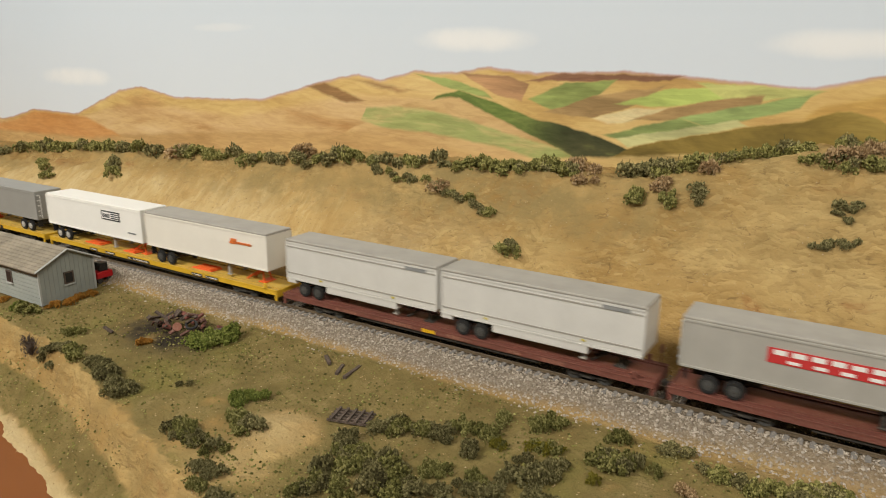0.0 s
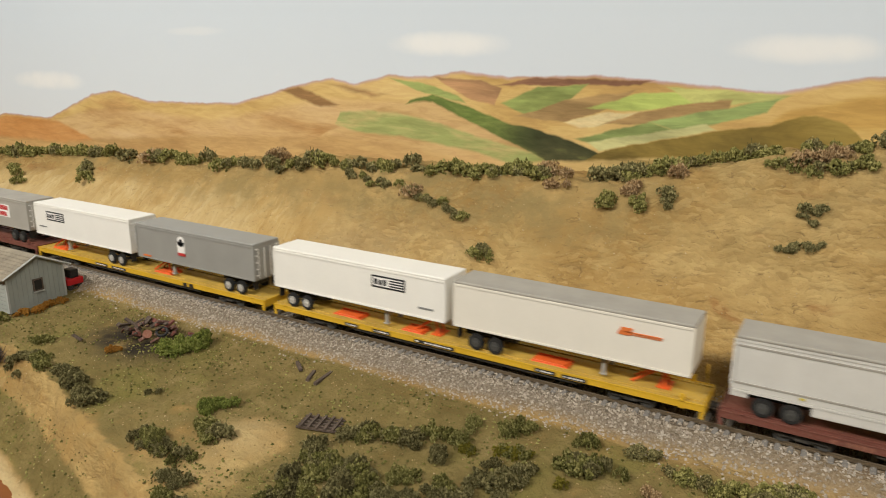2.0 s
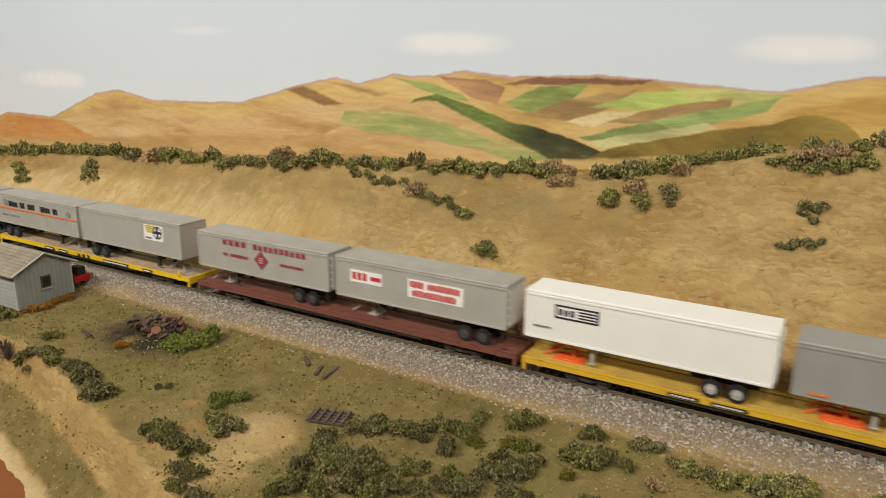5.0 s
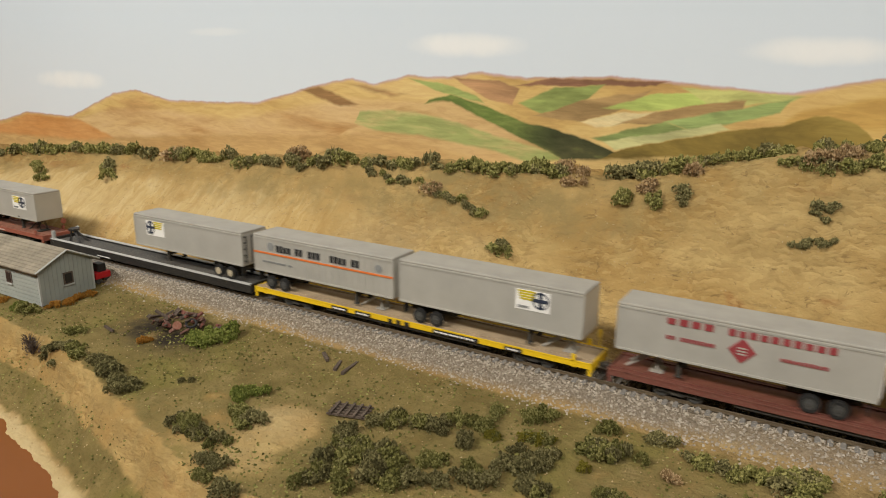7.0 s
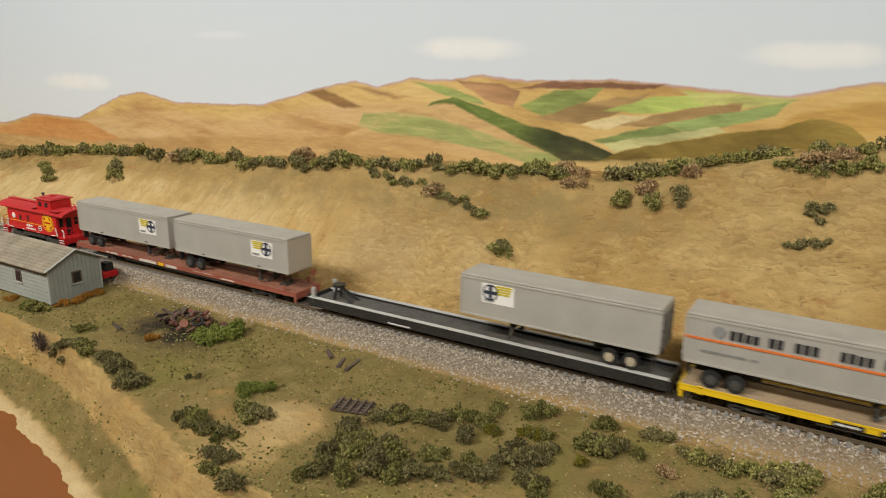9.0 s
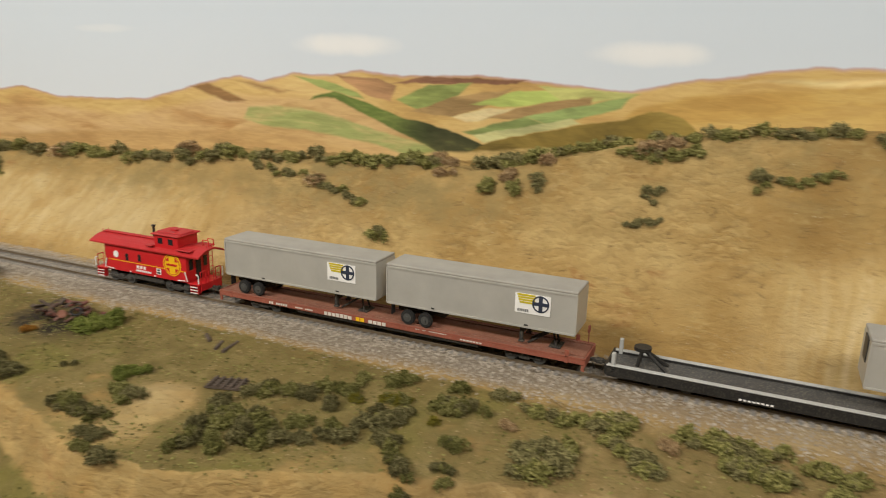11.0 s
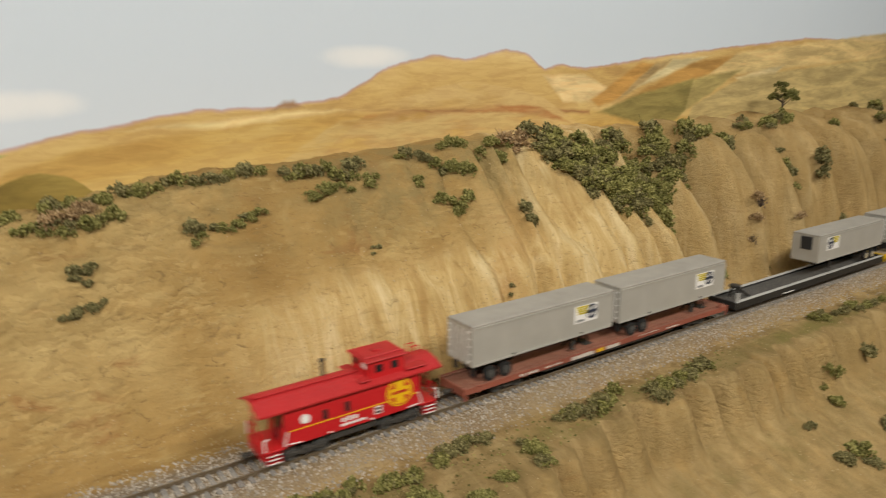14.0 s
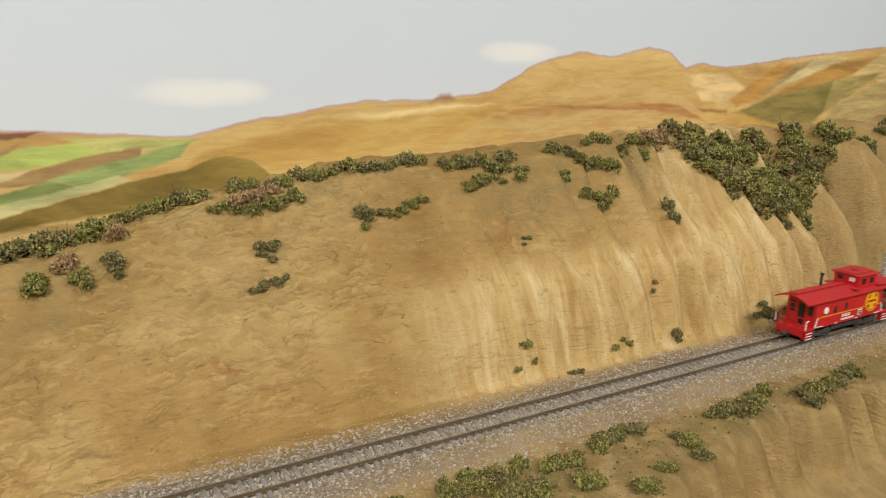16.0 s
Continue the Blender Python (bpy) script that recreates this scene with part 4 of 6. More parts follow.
def coupler(parent, x, s):
    bm = B()
    box(bm, min(x, x + s * 0.055), max(x, x + s * 0.055), -0.012, 0.012, 0.058, 0.082, 0.003)
    box(bm, min(x + s * 0.045, x + s * 0.075), max(x + s * 0.045, x + s * 0.075), -0.022, 0.022, 0.054, 0.086, 0.006)
    rod(bm, (x + s * 0.03, -0.03, 0.06), (x + s * 0.045, -0.035, 0.02), 0.004, seg=6)
    part("coupler", bm, M_GRIME, parent)


def hitch(parent, x, mat, s=1):
    """Folding trailer stand: plate on two raking legs."""
    bm = B()
    box(bm, x - 0.035, x + 0.035, -0.05, 0.05, 0.232, 0.25, 0.006)
    for y in (-0.045, 0.045):
        rod(bm, (x, y * 0.6, 0.24), (x + 0.03 * s, y, 0.122), 0.008, seg=6)
        rod(bm, (x, y * 0.6, 0.235), (x - 0.17 * s, y, 0.124), 0.008, seg=6)
    box(bm, x - 0.02, x + 0.06, -0.06, 0.06, 0.122, 0.13)
    return part("hitch", bm, mat, parent)


def flat(name, label, offset, length, sill, deck, hitches, hitch_mat, stakes=True, ends=True):
    """A long flat car; local x = 0 at its rear end, z = 0 on the rail head."""
    c = rolls(thing(name, label, "flat car", "cars of the train"), offset)
    bm = B()
    box(bm, 0.01, length - 0.01, -0.146, 0.146, 0.098, 0.1195, 0.002)
    part("deck", bm, deck, c)
    for y in (-0.149, 0.149):
        bm = B()
        s = 1 if y > 0 else -1
        box(bm, 0, length, y - 0.004, y + 0.004, 0.079, 0.122, 0.002)
        box(bm, 0.0, length, y + s * 0.004 - 0.003, y + s * 0.004 + 0.003, 0.115, 0.124, 0.001)
        part("side_sill", bm, sill, c)
        bm = B()
        box(bm, 0.0, length, y - 0.003 - s * 0.04, y + 0.003 - s * 0.04, 0.121, 0.129)
        part("guide_rail", bm, deck, c)
    bm = B()
    box(bm, 0.6, length - 0.6, -0.06, 0.06, 0.03, 0.098, 0.01)
    box(bm, 0.05, length - 0.05, -0.05, 0.05, 0.068, 0.098)
    box(bm, 0.75, length - 0.75, -0.135, 0.135, 0.048, 0.078, 0.008)
    for k in range(9):
        x = 0.35 + k * (length - 0.7) / 8
        box(bm, x - 0.01, x + 0.01, -0.14, 0.14, 0.075, 0.098)
    part("underframe", bm, M_GRIME, c)
    for x in (0.42, length - 0.42):
        truck(c, x)
    coupler(c, 0.0, -1)
    coupler(c, length, 1)
    for x, s in ((0.0, 1), (length, -1)):
        bm = B()
        box(bm, x - 0.006, x + 0.006, -0.15, 0.15, 0.062, 0.122, 0.002)
        for y in (-0.145, 0.145):
            box(bm, x - 0.02 if s < 0 else x, x if s < 0 else x + 0.02, y - 0.006, y + 0.006, 0.035, 0.075)
        part("end_sill", bm, sill, c)
        for y in (-0.150, 0.150):
            bm = B()
            box(bm, x + s * 0.12 - 0.014, x + s * 0.12 + 0.014, y - 0.006, y + 0.006, 0.075, 0.165 if (x > 0 and stakes) else 0.128, 0.002)
            part("stake", bm, sill, c)
    for h in hitches:
        hitch(c, h, hitch_mat)
    bm = B()
    rod(bm, (length - 0.04, 0.12, 0.122), (length - 0.04, 0.12, 0.235), 0.004, seg=6)
    rod(bm, (length - 0.045, 0.12, 0.23), (length - 0.036, 0.12, 0.23), 0.03, seg=14)
    part("brake_wheel", bm, sill if stakes else M_GRIME, c)
    return c


def stowed_hitch(c, x0, x1):
    """A hitch folded flat on the deck: a plate with raised ribs and a pivot."""
    bm = B()
    box(bm, x0, x1, -0.11, 0.02, 0.1235, 0.133, 0.004)
    box(bm, x0 + 0.01, x1 - 0.03, -0.105, -0.093, 0.132, 0.143, 0.003)
    box(bm, x0 + 0.01, x1 - 0.03, 0.003, 0.015, 0.132, 0.143, 0.003)
    rod(bm, (x1 - 0.02, -0.105, 0.138), (x1 - 0.02, 0.015, 0.138), 0.009, seg=8)
    part("stowed_hitch", bm, M_ORANGE, c, "orange hitch folded flat")


# last flat, brick red, two silver trailers
c = flat("flat_car", "brick-red piggyback flat car with white lettering bars", -0.07, 3.03, M_OXLITE, M_OXDECK, (1.28, 2.78), M_GRIME)
bars(c, "lettering", M_OLDWHITE, 1.02, 1.27, 0.083, 0.112, 7, -0.1535, 0.2, 3)
bars(c, "lettering", M_GOLD, 1.30, 1.38, 0.083, 0.112, 2, -0.1535, 0.2, 4)
bars(c, "lettering", M_OLDWHITE, 1.41, 1.60, 0.083, 0.112, 5, -0.1535, 0.2, 5)
bars(c, "small_lettering", M_OLDWHITE, 0.50, 0.68, 0.088, 0.106, 8, -0.1535, 0.3, 6)
bars(c, "small_lettering", M_OLDWHITE, 0.75, 0.92, 0.092, 0.102, 9, -0.1535, 0.3, 7)
bars(c, "small_lettering", M_OLDWHITE, 1.80, 2.05, 0.107, 0.112, 14, -0.1535, 0.3, 8)
bars(c, "small_lettering", M_OLDWHITE, 2.15, 2.32, 0.09, 0.10, 7, -0.1535, 0.3, 9)
for off in (0.0, 1.485):
    t = trailer("trailer", "dusty silver semi-trailer with a yellow and navy placard", off)
    yellow_emblem(t, 0.98, 0.245)
    for x in (0.36, 1.05):
        strip(t, "marker_lamp", M_GRIME, x, x + 0.025, 0.158, 0.166)
# black low-deck flat with one trailer turned about
BLK = 3.10
c = rolls(thing("flat_car", "black low-sided flat car with pale grey sills", "flat car", "cars of the train"), BLK)
bm = B()
box(bm, 0.02, 2.88, -0.12, 0.12, 0.078, 0.095)
part("deck", bm, M_DARKDECK, c)
for y in (-0.135, 0.135):
    bm = B()
    box(bm, 0, 2.90, y - 0.019, y + 0.019, 0.111, 0.120, 0.003)
    part("side_sill", bm, M_LITESILL, c)
    bm = B()
    box(bm, 0, 2.90, y - 0.015, y + 0.017 if y > 0 else y + 0.015, 0.040, 0.111, 0.003)
    part("skirt", bm, M_BLACK, c)
bm = B()
box(bm, 0.3, 2.6, -0.05, 0.05, 0.025, 0.078, 0.01)
for k in range(11):
    x = 0.25 + k * 0.24
    box(bm, x - 0.008, x + 0.008, -0.125, 0.125, 0.06, 0.08)
part("underframe", bm, M_GRIME, c)
for x in (0.40, 2.50):
    truck(c, x)
for x, s in ((0.0, -1), (2.90, 1)):
    coupler(c, x, s)
    bm = B()
    box(bm, x - 0.008, x + 0.008, -0.15, 0.15, 0.05, 0.122, 0.003)
    part("end_sill", bm, M_BLACK, c)
for y in (-0.1325, 0.1325):
    bm = B()
    box(bm, 0.03, 0.055, y - 0.0175, y + 0.0175, 0.075, 0.20, 0.004)
    part("end_post", bm, M_LITESILL, c)
bm = B()
rod(bm, (0.20, 0, 0.20), (0.20, 0, 0.222), 0.055, seg=18)
rod(bm, (0.20, 0, 0.21), (0.36, -0.05, 0.095), 0.013, seg=6)
rod(bm, (0.20, 0, 0.21), (0.36, 0.05, 0.095), 0.013, seg=6)
rod(bm, (0.20, -0.03, 0.21), (0.18, -0.04, 0.095), 0.013, seg=6)
rod(bm, (0.20, 0.03, 0.21), (0.18, 0.04, 0.095), 0.013, seg=6)
part("hitch", bm, M_BLACK, c)
bars(c, "small_lettering", M_INKWHITE, 0.8, 1.0, 0.052, 0.062, 8, -0.1535, 0.3, 10)
t = trailer("trailer", "dusty silver semi-trailer with tan wheel hubs and placard", BLK + 1.42, wheels="R", hub=M_HUBTAN, high=0.30, doors_mat=M_ROOFGREY)
yellow_emblem(t, 0.17, 0.255, -1)
bm = B()
box(bm, -0.006, 0.0, -0.07, 0.05, 0.27, 0.41)
part("front_placard", bm, M_INKBLACK, t, "black square emblem")
# yellow flat with two silver trailers
Y5 = 6.06
c = flat("flat_car", "bright yellow piggyback flat car with black placards", Y5, 2.93, M_LEMON, M_TANDECK, (1.2, 2.72), M_ROOFGREY)
for x0, x1 in ((0.82, 0.98), (1.05, 1.20), (1.75, 2.12), (2.32, 2.45)):
    strip(c, "placard", M_INKBLACK, x0, x1, 0.082, 0.110, -0.1535, 0.002)
    bars(c, "small_lettering", M_INKWHITE, x0 + 0.02, x1 - 0.02, 0.090, 0.102, 8, -0.1555, 0.3, 11)
bars(c, "lettering", M_INKBLACK, 1.36, 1.58, 0.08, 0.112, 3, -0.1535, 0.45, 12)
t = trailer("trailer", "silver trailer with an orange stripe and dark lettering bars", Y5 + 0.0, wheels="L", ribs=22, high=0.315)
strip(t, "stripe", M_INKORANGE, 0.0, 1.40, 0.298, 0.312, -0.143, 0.0025)
for x0, x1, n in ((0.25, 0.54, 7), (0.59, 0.76, 4), (0.81, 1.10, 7)):
    bars(t, "lettering", M_INKBLACK, x0, x1, 0.330, 0.385, n, -0.143, 0.3, n)
disc(t, "roundel", M_GREYBOX, 0.19, 0.365, 0.035, -0.143)
disc(t, "roundel", M_GREYBOX, 1.27, 0.355, 0.03, -0.143)
bars(t, "small_lettering", M_GREYBOX, 0.1, 0.42, 0.225, 0.24, 14, -0.143)
t = trailer("trailer", "dusty silver semi-trailer with a yellow and navy placard", Y5 + 1.455, high=0.32)
yellow_emblem(t, 0.93, 0.27)
# oxide flat with two lettered trailers facing back
R4 = 9.10
c = flat("flat_car", "oxide-red piggyback flat car with worn deck", R4, 2.98, M_OXIDE, M_OXIDE, (0.25, 1.75), M_ROOFGREY)
t = trailer("trailer", "silver trailer with maroon lettering bars and diamond emblem", R4 + 0.03, wheels="R", side=M_SILVER)
bars(t, "lettering", M_INKMAROON, 0.30, 0.58, 0.365, 0.405, 4, -0.143, 0.35, 21)
bars(t, "lettering", M_INKMAROON, 0.64, 1.20, 0.365, 0.405, 10, -0.143, 0.35, 22)
bm = B()
rod(bm, (0.72, -0.141, 0.285), (0.72, -0.146, 0.285), 0.075, seg=4)
part("diamond", bm, M_INKMAROON, t)
for k in range(3):
    strip(t, "diamond_bar", M_SILVER, 0.695, 0.745, 0.262 + 0.018 * k, 0.270 + 0.018 * k, -0.1465, 0.003)
bars(t, "small_lettering", M_INKMAROON, 0.30, 0.58, 0.270, 0.293, 10, -0.143, 0.3, 23)
bars(t, "small_lettering", M_INKMAROON, 0.92, 1.16, 0.270, 0.290, 9, -0.143, 0.3, 24)
t = trailer("trailer", "silver trailer with a red lettering panel", R4 + 1.50, wheels="R", side=M_SILVER)
strip(t, "placard", M_INKWHITE, 0.14, 0.42, 0.27, 0.36, -0.143, 0.002)
bars(t, "lettering", M_INKRED, 0.16, 0.30, 0.29, 0.345, 3, -0.1445, 0.3, 25)
strip(t, "engine_mark", M_INKRED, 0.32, 0.41, 0.30, 0.33, -0.1445)
strip(t, "placard", M_INKWHITE, 0.64, 1.08, 0.24, 0.37, -0.143, 0.002)
bars(t, "lettering", M_INKRED, 0.66, 1.06, 0.315, 0.36, 14, -0.1445, 0.25, 26)
bars(t, "lettering", M_INKRED, 0.68, 1.06, 0.252, 0.297, 13, -0.1445, 0.25, 27)
# yellow flat, white and grey trailers facing back
Y3 = 12.13
c = flat("flat_car", "yellow piggyback flat car with orange hitches", Y3, 3.06, M_YELLOW, M_YELLOWDECK, (0.28, 1.80), M_ORANGE, stakes=False)
for x0, x1 in ((0.92, 1.10), (1.16, 1.36)):
    strip(c, "placard", M_INKBLACK, x0, x1, 0.085, 0.108, -0.1535, 0.002)
    bars(c, "small_lettering", M_INKWHITE, x0 + 0.02, x1 - 0.02, 0.092, 0.101, 9, -0.1555, 0.35, 33)
for x0, x1 in ((0.18, 0.38), (1.70, 1.92)):
    stowed_hitch(c, x0, x1)
bars(c, "lettering", M_INKBLACK, 2.05, 2.28, 0.082, 0.112, 3, -0.1535, 0.4, 31)
t = trailer("trailer", "white trailer with a black boxed emblem", Y3 + 0.0, 1.46, "R", M_WHITE, M_WHITE, M_HUBLITE, 0.315)


def boxed_emblem(t, x, z):
    strip(t, "emblem_panel", M_INKBLACK, x, x + 0.28, z, z + 0.088, -0.1425, 0.0015)
    strip(t, "emblem_field", M_INKWHITE, x + 0.012, x + 0.268, z + 0.012, z + 0.076, -0.1435, 0.0015)
    bars(t, "emblem_letters", M_INKBLACK, x + 0.025, x + 0.14, z + 0.024, z + 0.064, 3, -0.1445, 0.35, 32)
    for k in range(3):
        strip(t, "emblem_bar", M_INKBLACK, x + 0.15, x + 0.265, z + 0.02 + 0.019 * k, z + 0.030 + 0.019 * k, -0.1445, 0.002)


boxed_emblem(t, 0.20, 0.30)
bars(t, "small_lettering", M_GREYBOX, 0.06, 0.18, 0.22, 0.232, 8, -0.1425)
t = trailer("trailer", "grey trailer with a white and red emblem", Y3 + 1.55, 1.42, "R", M_GREYVAN, M_GREYVAN, M_HUBLITE, 0.305, low=0.135)
bm = B()
box(bm, 0.535, 0.625, -0.146, -0.141, 0.24, 0.345)
rod(bm, (0.58, -0.141, 0.345), (0.58, -0.146, 0.345), 0.044, seg=20)
part("emblem", bm, M_INKWHITE, t)
strip(t, "emblem_base", M_INKRED, 0.535, 0.625, 0.222, 0.248, -0.143)
disc(t, "emblem_dot", M_INKBLACK, 0.585, 0.35, 0.018, -0.1465)
strip(t, "small_mark", M_INKORANGE, 0.08, 0.18, 0.155, 0.168, -0.143)
# yellow flat, long white and cream trailers
Y2 = 15.30
c = flat("flat_car", "yellow piggyback flat car with orange hitches", Y2, 3.22, M_YELLOW, M_YELLOWDECK, (1.40, 2.95), M_ORANGE)
for x0, x1 in ((0.70, 0.82), (0.95, 1.10), (1.30, 1.62), (2.2, 2.34), (2.38, 2.54)):
    strip(c, "placard", M_INKBLACK, x0, x1, 0.085, 0.108, -0.1535, 0.002)
    bars(c, "small_lettering", M_INKWHITE, x0 + 0.015, x1 - 0.015, 0.092, 0.101, 8, -0.1555, 0.35, 34)
for x0, x1 in ((0.55, 0.80), (1.16, 1.34), (2.15, 2.40)):
    stowed_hitch(c, x0, x1)
t = trailer("trailer", "long white trailer with a black boxed emblem", Y2 + 0.01, 1.53, "L", M_WHITE, M_WHITE, M_HUBLITE, 0.315)
boxed_emblem(t, 0.93, 0.30)
bars(t, "small_lettering", M_GREYBOX, 1.32, 1.44, 0.21, 0.222, 8, -0.1425)
t = trailer("trailer", "long cream trailer with an orange emblem", Y2 + 1.60, 1.53, "L", M_CREAM, M_ROOFGREY, M_HUB, 0.315)
strip(t, "emblem", M_INKORANGE, 1.10, 1.17, 0.32, 0.365, -0.1425, slant=0.5)
bars(t, "small_lettering", M_INKORANGE, 1.17, 1.36, 0.325, 0.335, 10, -0.1425)
strip(t, "emblem_line", M_INKORANGE, 1.14, 1.36, 0.338, 0.343, -0.1425)
# oxide flat with two smooth pale vans
R1 = 18.60
c = flat("flat_car", "oxide-red piggyback flat car with chipped lettering", R1, 2.96, M_OXIDE, M_OXIDE, (1.3, 2.7), M_GRIME)
for k, (x0, x1) in enumerate(((0.55, 0.75), (1.0, 1.25), (1.33, 1.44), (1.5, 1.72), (2.0, 2.1), (2.25, 2.4))):
    bars(c, "lettering", M_OXDECK if k != 2 else M_GOLD, x0, x1, 0.085, 0.11, 6, -0.1535, 0.25, 40 + k)
for off in (0.04, 1.475):
    trailer("trailer", "smooth pale silver furniture van with black wheels", R1 + off, 1.40, "L", M_VAN, M_ROOFGREY, M_HUB, 0.325, low=0.125, skirt=True)
# leading oxide flat with a red-panelled trailer
R0 = 21.64
c = flat("flat_car", "oxide-red piggyback flat car with worn deck", R0, 2.96, M_OXIDE, M_OXIDE, (1.3, 2.7), M_GRIME)
for off in (0.04, 1.49):
    t = trailer("trailer", "silver trailer with a red and white lettered panel", R0 + off, 1.40, "L", M_SILVER, M_ROOFGREY, M_HUB, 0.305)
    strip(t, "panel", M_INKRED, 0.45, 1.35, 0.275, 0.36, -0.1425, 0.002)
    bars(t, "lettering", M_INKWHITE, 0.48, 1.30, 0.325, 0.352, 9, -0.144, 0.3, 50)
    bars(t, "lettering", M_INKWHITE, 0.55, 1.30, 0.285, 0.303, 6, -0.144, 0.5, 51)


def caboose():
    """Cupola caboose; local x = 0 at its rear end, z = 0 on the rail head."""
    k = rolls(thing("caboose", "bright red cupola caboose with gold emblem and stripe", "caboose", "cars of the train"), -1.53)
    bm = B()
    box(bm, 0.16, 1.10, -0.138, 0.138, 0.115, 0.365, 0.003)
    body = part("body", bm, M_CABRED, k)
    bm = B()
    n = 10
    sec = [(-0.162 + 0.324 * j / n, 0.362 + 0.050 * (1 - (2 * j / n - 1) ** 2)) for j in range(n + 1)]
    rows = [[bm.verts.new((x, y, z + dz)) for y, z in sec] for x in (0.0, 1.26) for dz in (0.0, -0.012)]
    for j in range(n):
        bm.faces.new((rows[0][j], rows[0][j + 1], rows[2][j + 1], rows[2][j]))
        bm.faces.new((rows[1][j], rows[3][j], rows[3][j + 1], rows[1][j + 1]))
        bm.faces.new((rows[0][j + 1], rows[0][j], rows[1][j], rows[1][j + 1]))
        bm.faces.new((rows[2][j], rows[2][j + 1], rows[3][j + 1], rows[3][j]))
    for a, b in ((0, 0), (n, n)):
        bm.faces.new((rows[0][a], rows[2][a], rows[3][a], rows[1][a]))
    bmesh.ops.recalc_face_normals(bm, faces=bm.faces)
    part("roof", bm, M_CABROOF, k)
    bm = B()
    box(bm, 0.02, 0.70, -0.025, 0.025, 0.416, 0.424, 0.002)
    for j in range(9):
        box(bm, 0.05 + j * 0.08, 0.06 + j * 0.08, -0.02, 0.02, 0.405, 0.418)
    part("roof_walk", bm, M_CABROOF, k)
    bm = B()
    box(bm, 0.74, 1.0, -0.118, 0.118, 0.36, 0.497, 0.004)
    cup = part("cupola", bm, M_CABRED, k)
    bm = B()
    box(bm, 0.715, 1.025, -0.136, 0.136, 0.494, 0.507, 0.006)
    box(bm, 0.73, 1.01, -0.08, 0.08, 0.505, 0.517, 0.006)
    box(bm, 0.83, 0.89, -0.02, 0.02, 0.515, 0.53, 0.003)
    part("cupola_roof", bm, M_CABROOF, cup)
    for x0, x1 in ((0.66, 0.74), (1.0, 1.16)):
        bm = B()
        box(bm, x0, x1, -0.155, 0.155, 0.392, 0.402, 0.004)
        part("eave", bm, M_CABROOF, cup)
    for x in (0.785, 0.90):
        bm = B()
        box(bm, x - 0.004, x + 0.054, -0.1205, -0.1165, 0.418, 0.474)
        part("window_frame", bm, M_CABROOF, cup)
        bm = B()
        box(bm, x, x + 0.05, -0.1225, -0.1195, 0.422, 0.47)
        part("pane", bm, M_GLASS, cup)
    for y in (-0.055, 0.055):
        bm = B()
        box(bm, 0.735, 0.739, y - 0.025, y + 0.025, 0.44, 0.475)
        part("pane", bm, M_INKWHITE if y < 0 else M_GLASS, cup)
    for x, z in ((0.42, 0.255), (0.57, 0.265)):
        bm = B()
        box(bm, x - 0.022, x + 0.022, -0.1405, -0.136, z - 0.036, z + 0.036)
        part("window_frame", bm, M_CABROOF, body)
        bm = B()
        box(bm, x - 0.016, x + 0.016, -0.142, -0.138, z - 0.03, z + 0.03)
        part("pane", bm, M_GLASS, body)
    # emblem, stripe and lettering bars
    disc(k, "emblem", M_GOLD, 0.945, 0.255, 0.098, -0.139, 0.003, 36)
    disc(k, "emblem_ring", M_CABRED, 0.945, 0.255, 0.087, -0.1425, 0.0015, 36, 0.082)
    for sx in (-1, 1):
        for sz in (-1, 1):
            bm = B()
            rim = [(0.074 * math.cos(a), 0.074 * math.sin(a)) for a in [0.45 + 0.11 * j for j in range(7)]]
            edge = [bm.verts.new((0.945 + sx * px, -0.1438, 0.255 + sz * pz)) for px, pz in [(0.034, 0.030)] + rim]
            bm.faces.new(edge)
            r2 = bmesh.ops.extrude_face_region(bm, geom=list(bm.faces))
            bmesh.ops.translate(bm, vec=(0, 0.0025, 0), verts=[v for v in r2["geom"] if isinstance(v, bmesh.types.BMVert)])
            bmesh.ops.recalc_face_normals(bm, faces=bm.faces)
            part("emblem_field", bm, M_CABRED, k)
    bars(k, "lettering", M_CABRED, 0.885, 1.005, 0.247, 0.265, 7, -0.143, 0.3, 60)
    strip(k, "stripe", M_GOLD, 0.19, 1.09, 0.208, 0.214, -0.1385, 0.0015)
    bars(k, "lettering", M_INKWHITE, 0.53, 0.69, 0.168, 0.196, 4, -0.139, 0.4, 61)
    bars(k, "lettering", M_INKWHITE, 0.52, 0.70, 0.140, 0.155, 8, -0.139, 0.25, 62)
    strip(k, "data_panel", M_INKWHITE, 0.76, 0.81, 0.148, 0.20, -0.139, 0.0015)
    strip(k, "data_panel", M_INKBLACK, 0.768, 0.802, 0.155, 0.17, -0.1405, 0.0015)
    strip(k, "data_panel", M_INKBLACK, 0.768, 0.802, 0.178, 0.193, -0.1405, 0.0015)
    disc(k, "roundel", M_INKWHITE, 0.29, 0.265, 0.03, -0.139)
    for x in (0.44, 0.73):
        strip(k, "white_tick", M_INKWHITE, x, x + 0.018, 0.122, 0.132, -0.139)
    # smokejack, ladders, platforms, steps and railings
    bm = B()
    rod(bm, (0.52, 0.09, 0.385), (0.52, 0.09, 0.50), 0.011, seg=10)
    rod(bm, (0.52, 0.09, 0.495), (0.52, 0.09, 0.508), 0.019, seg=10)
    part("smokejack", bm, M_BLACK, k)
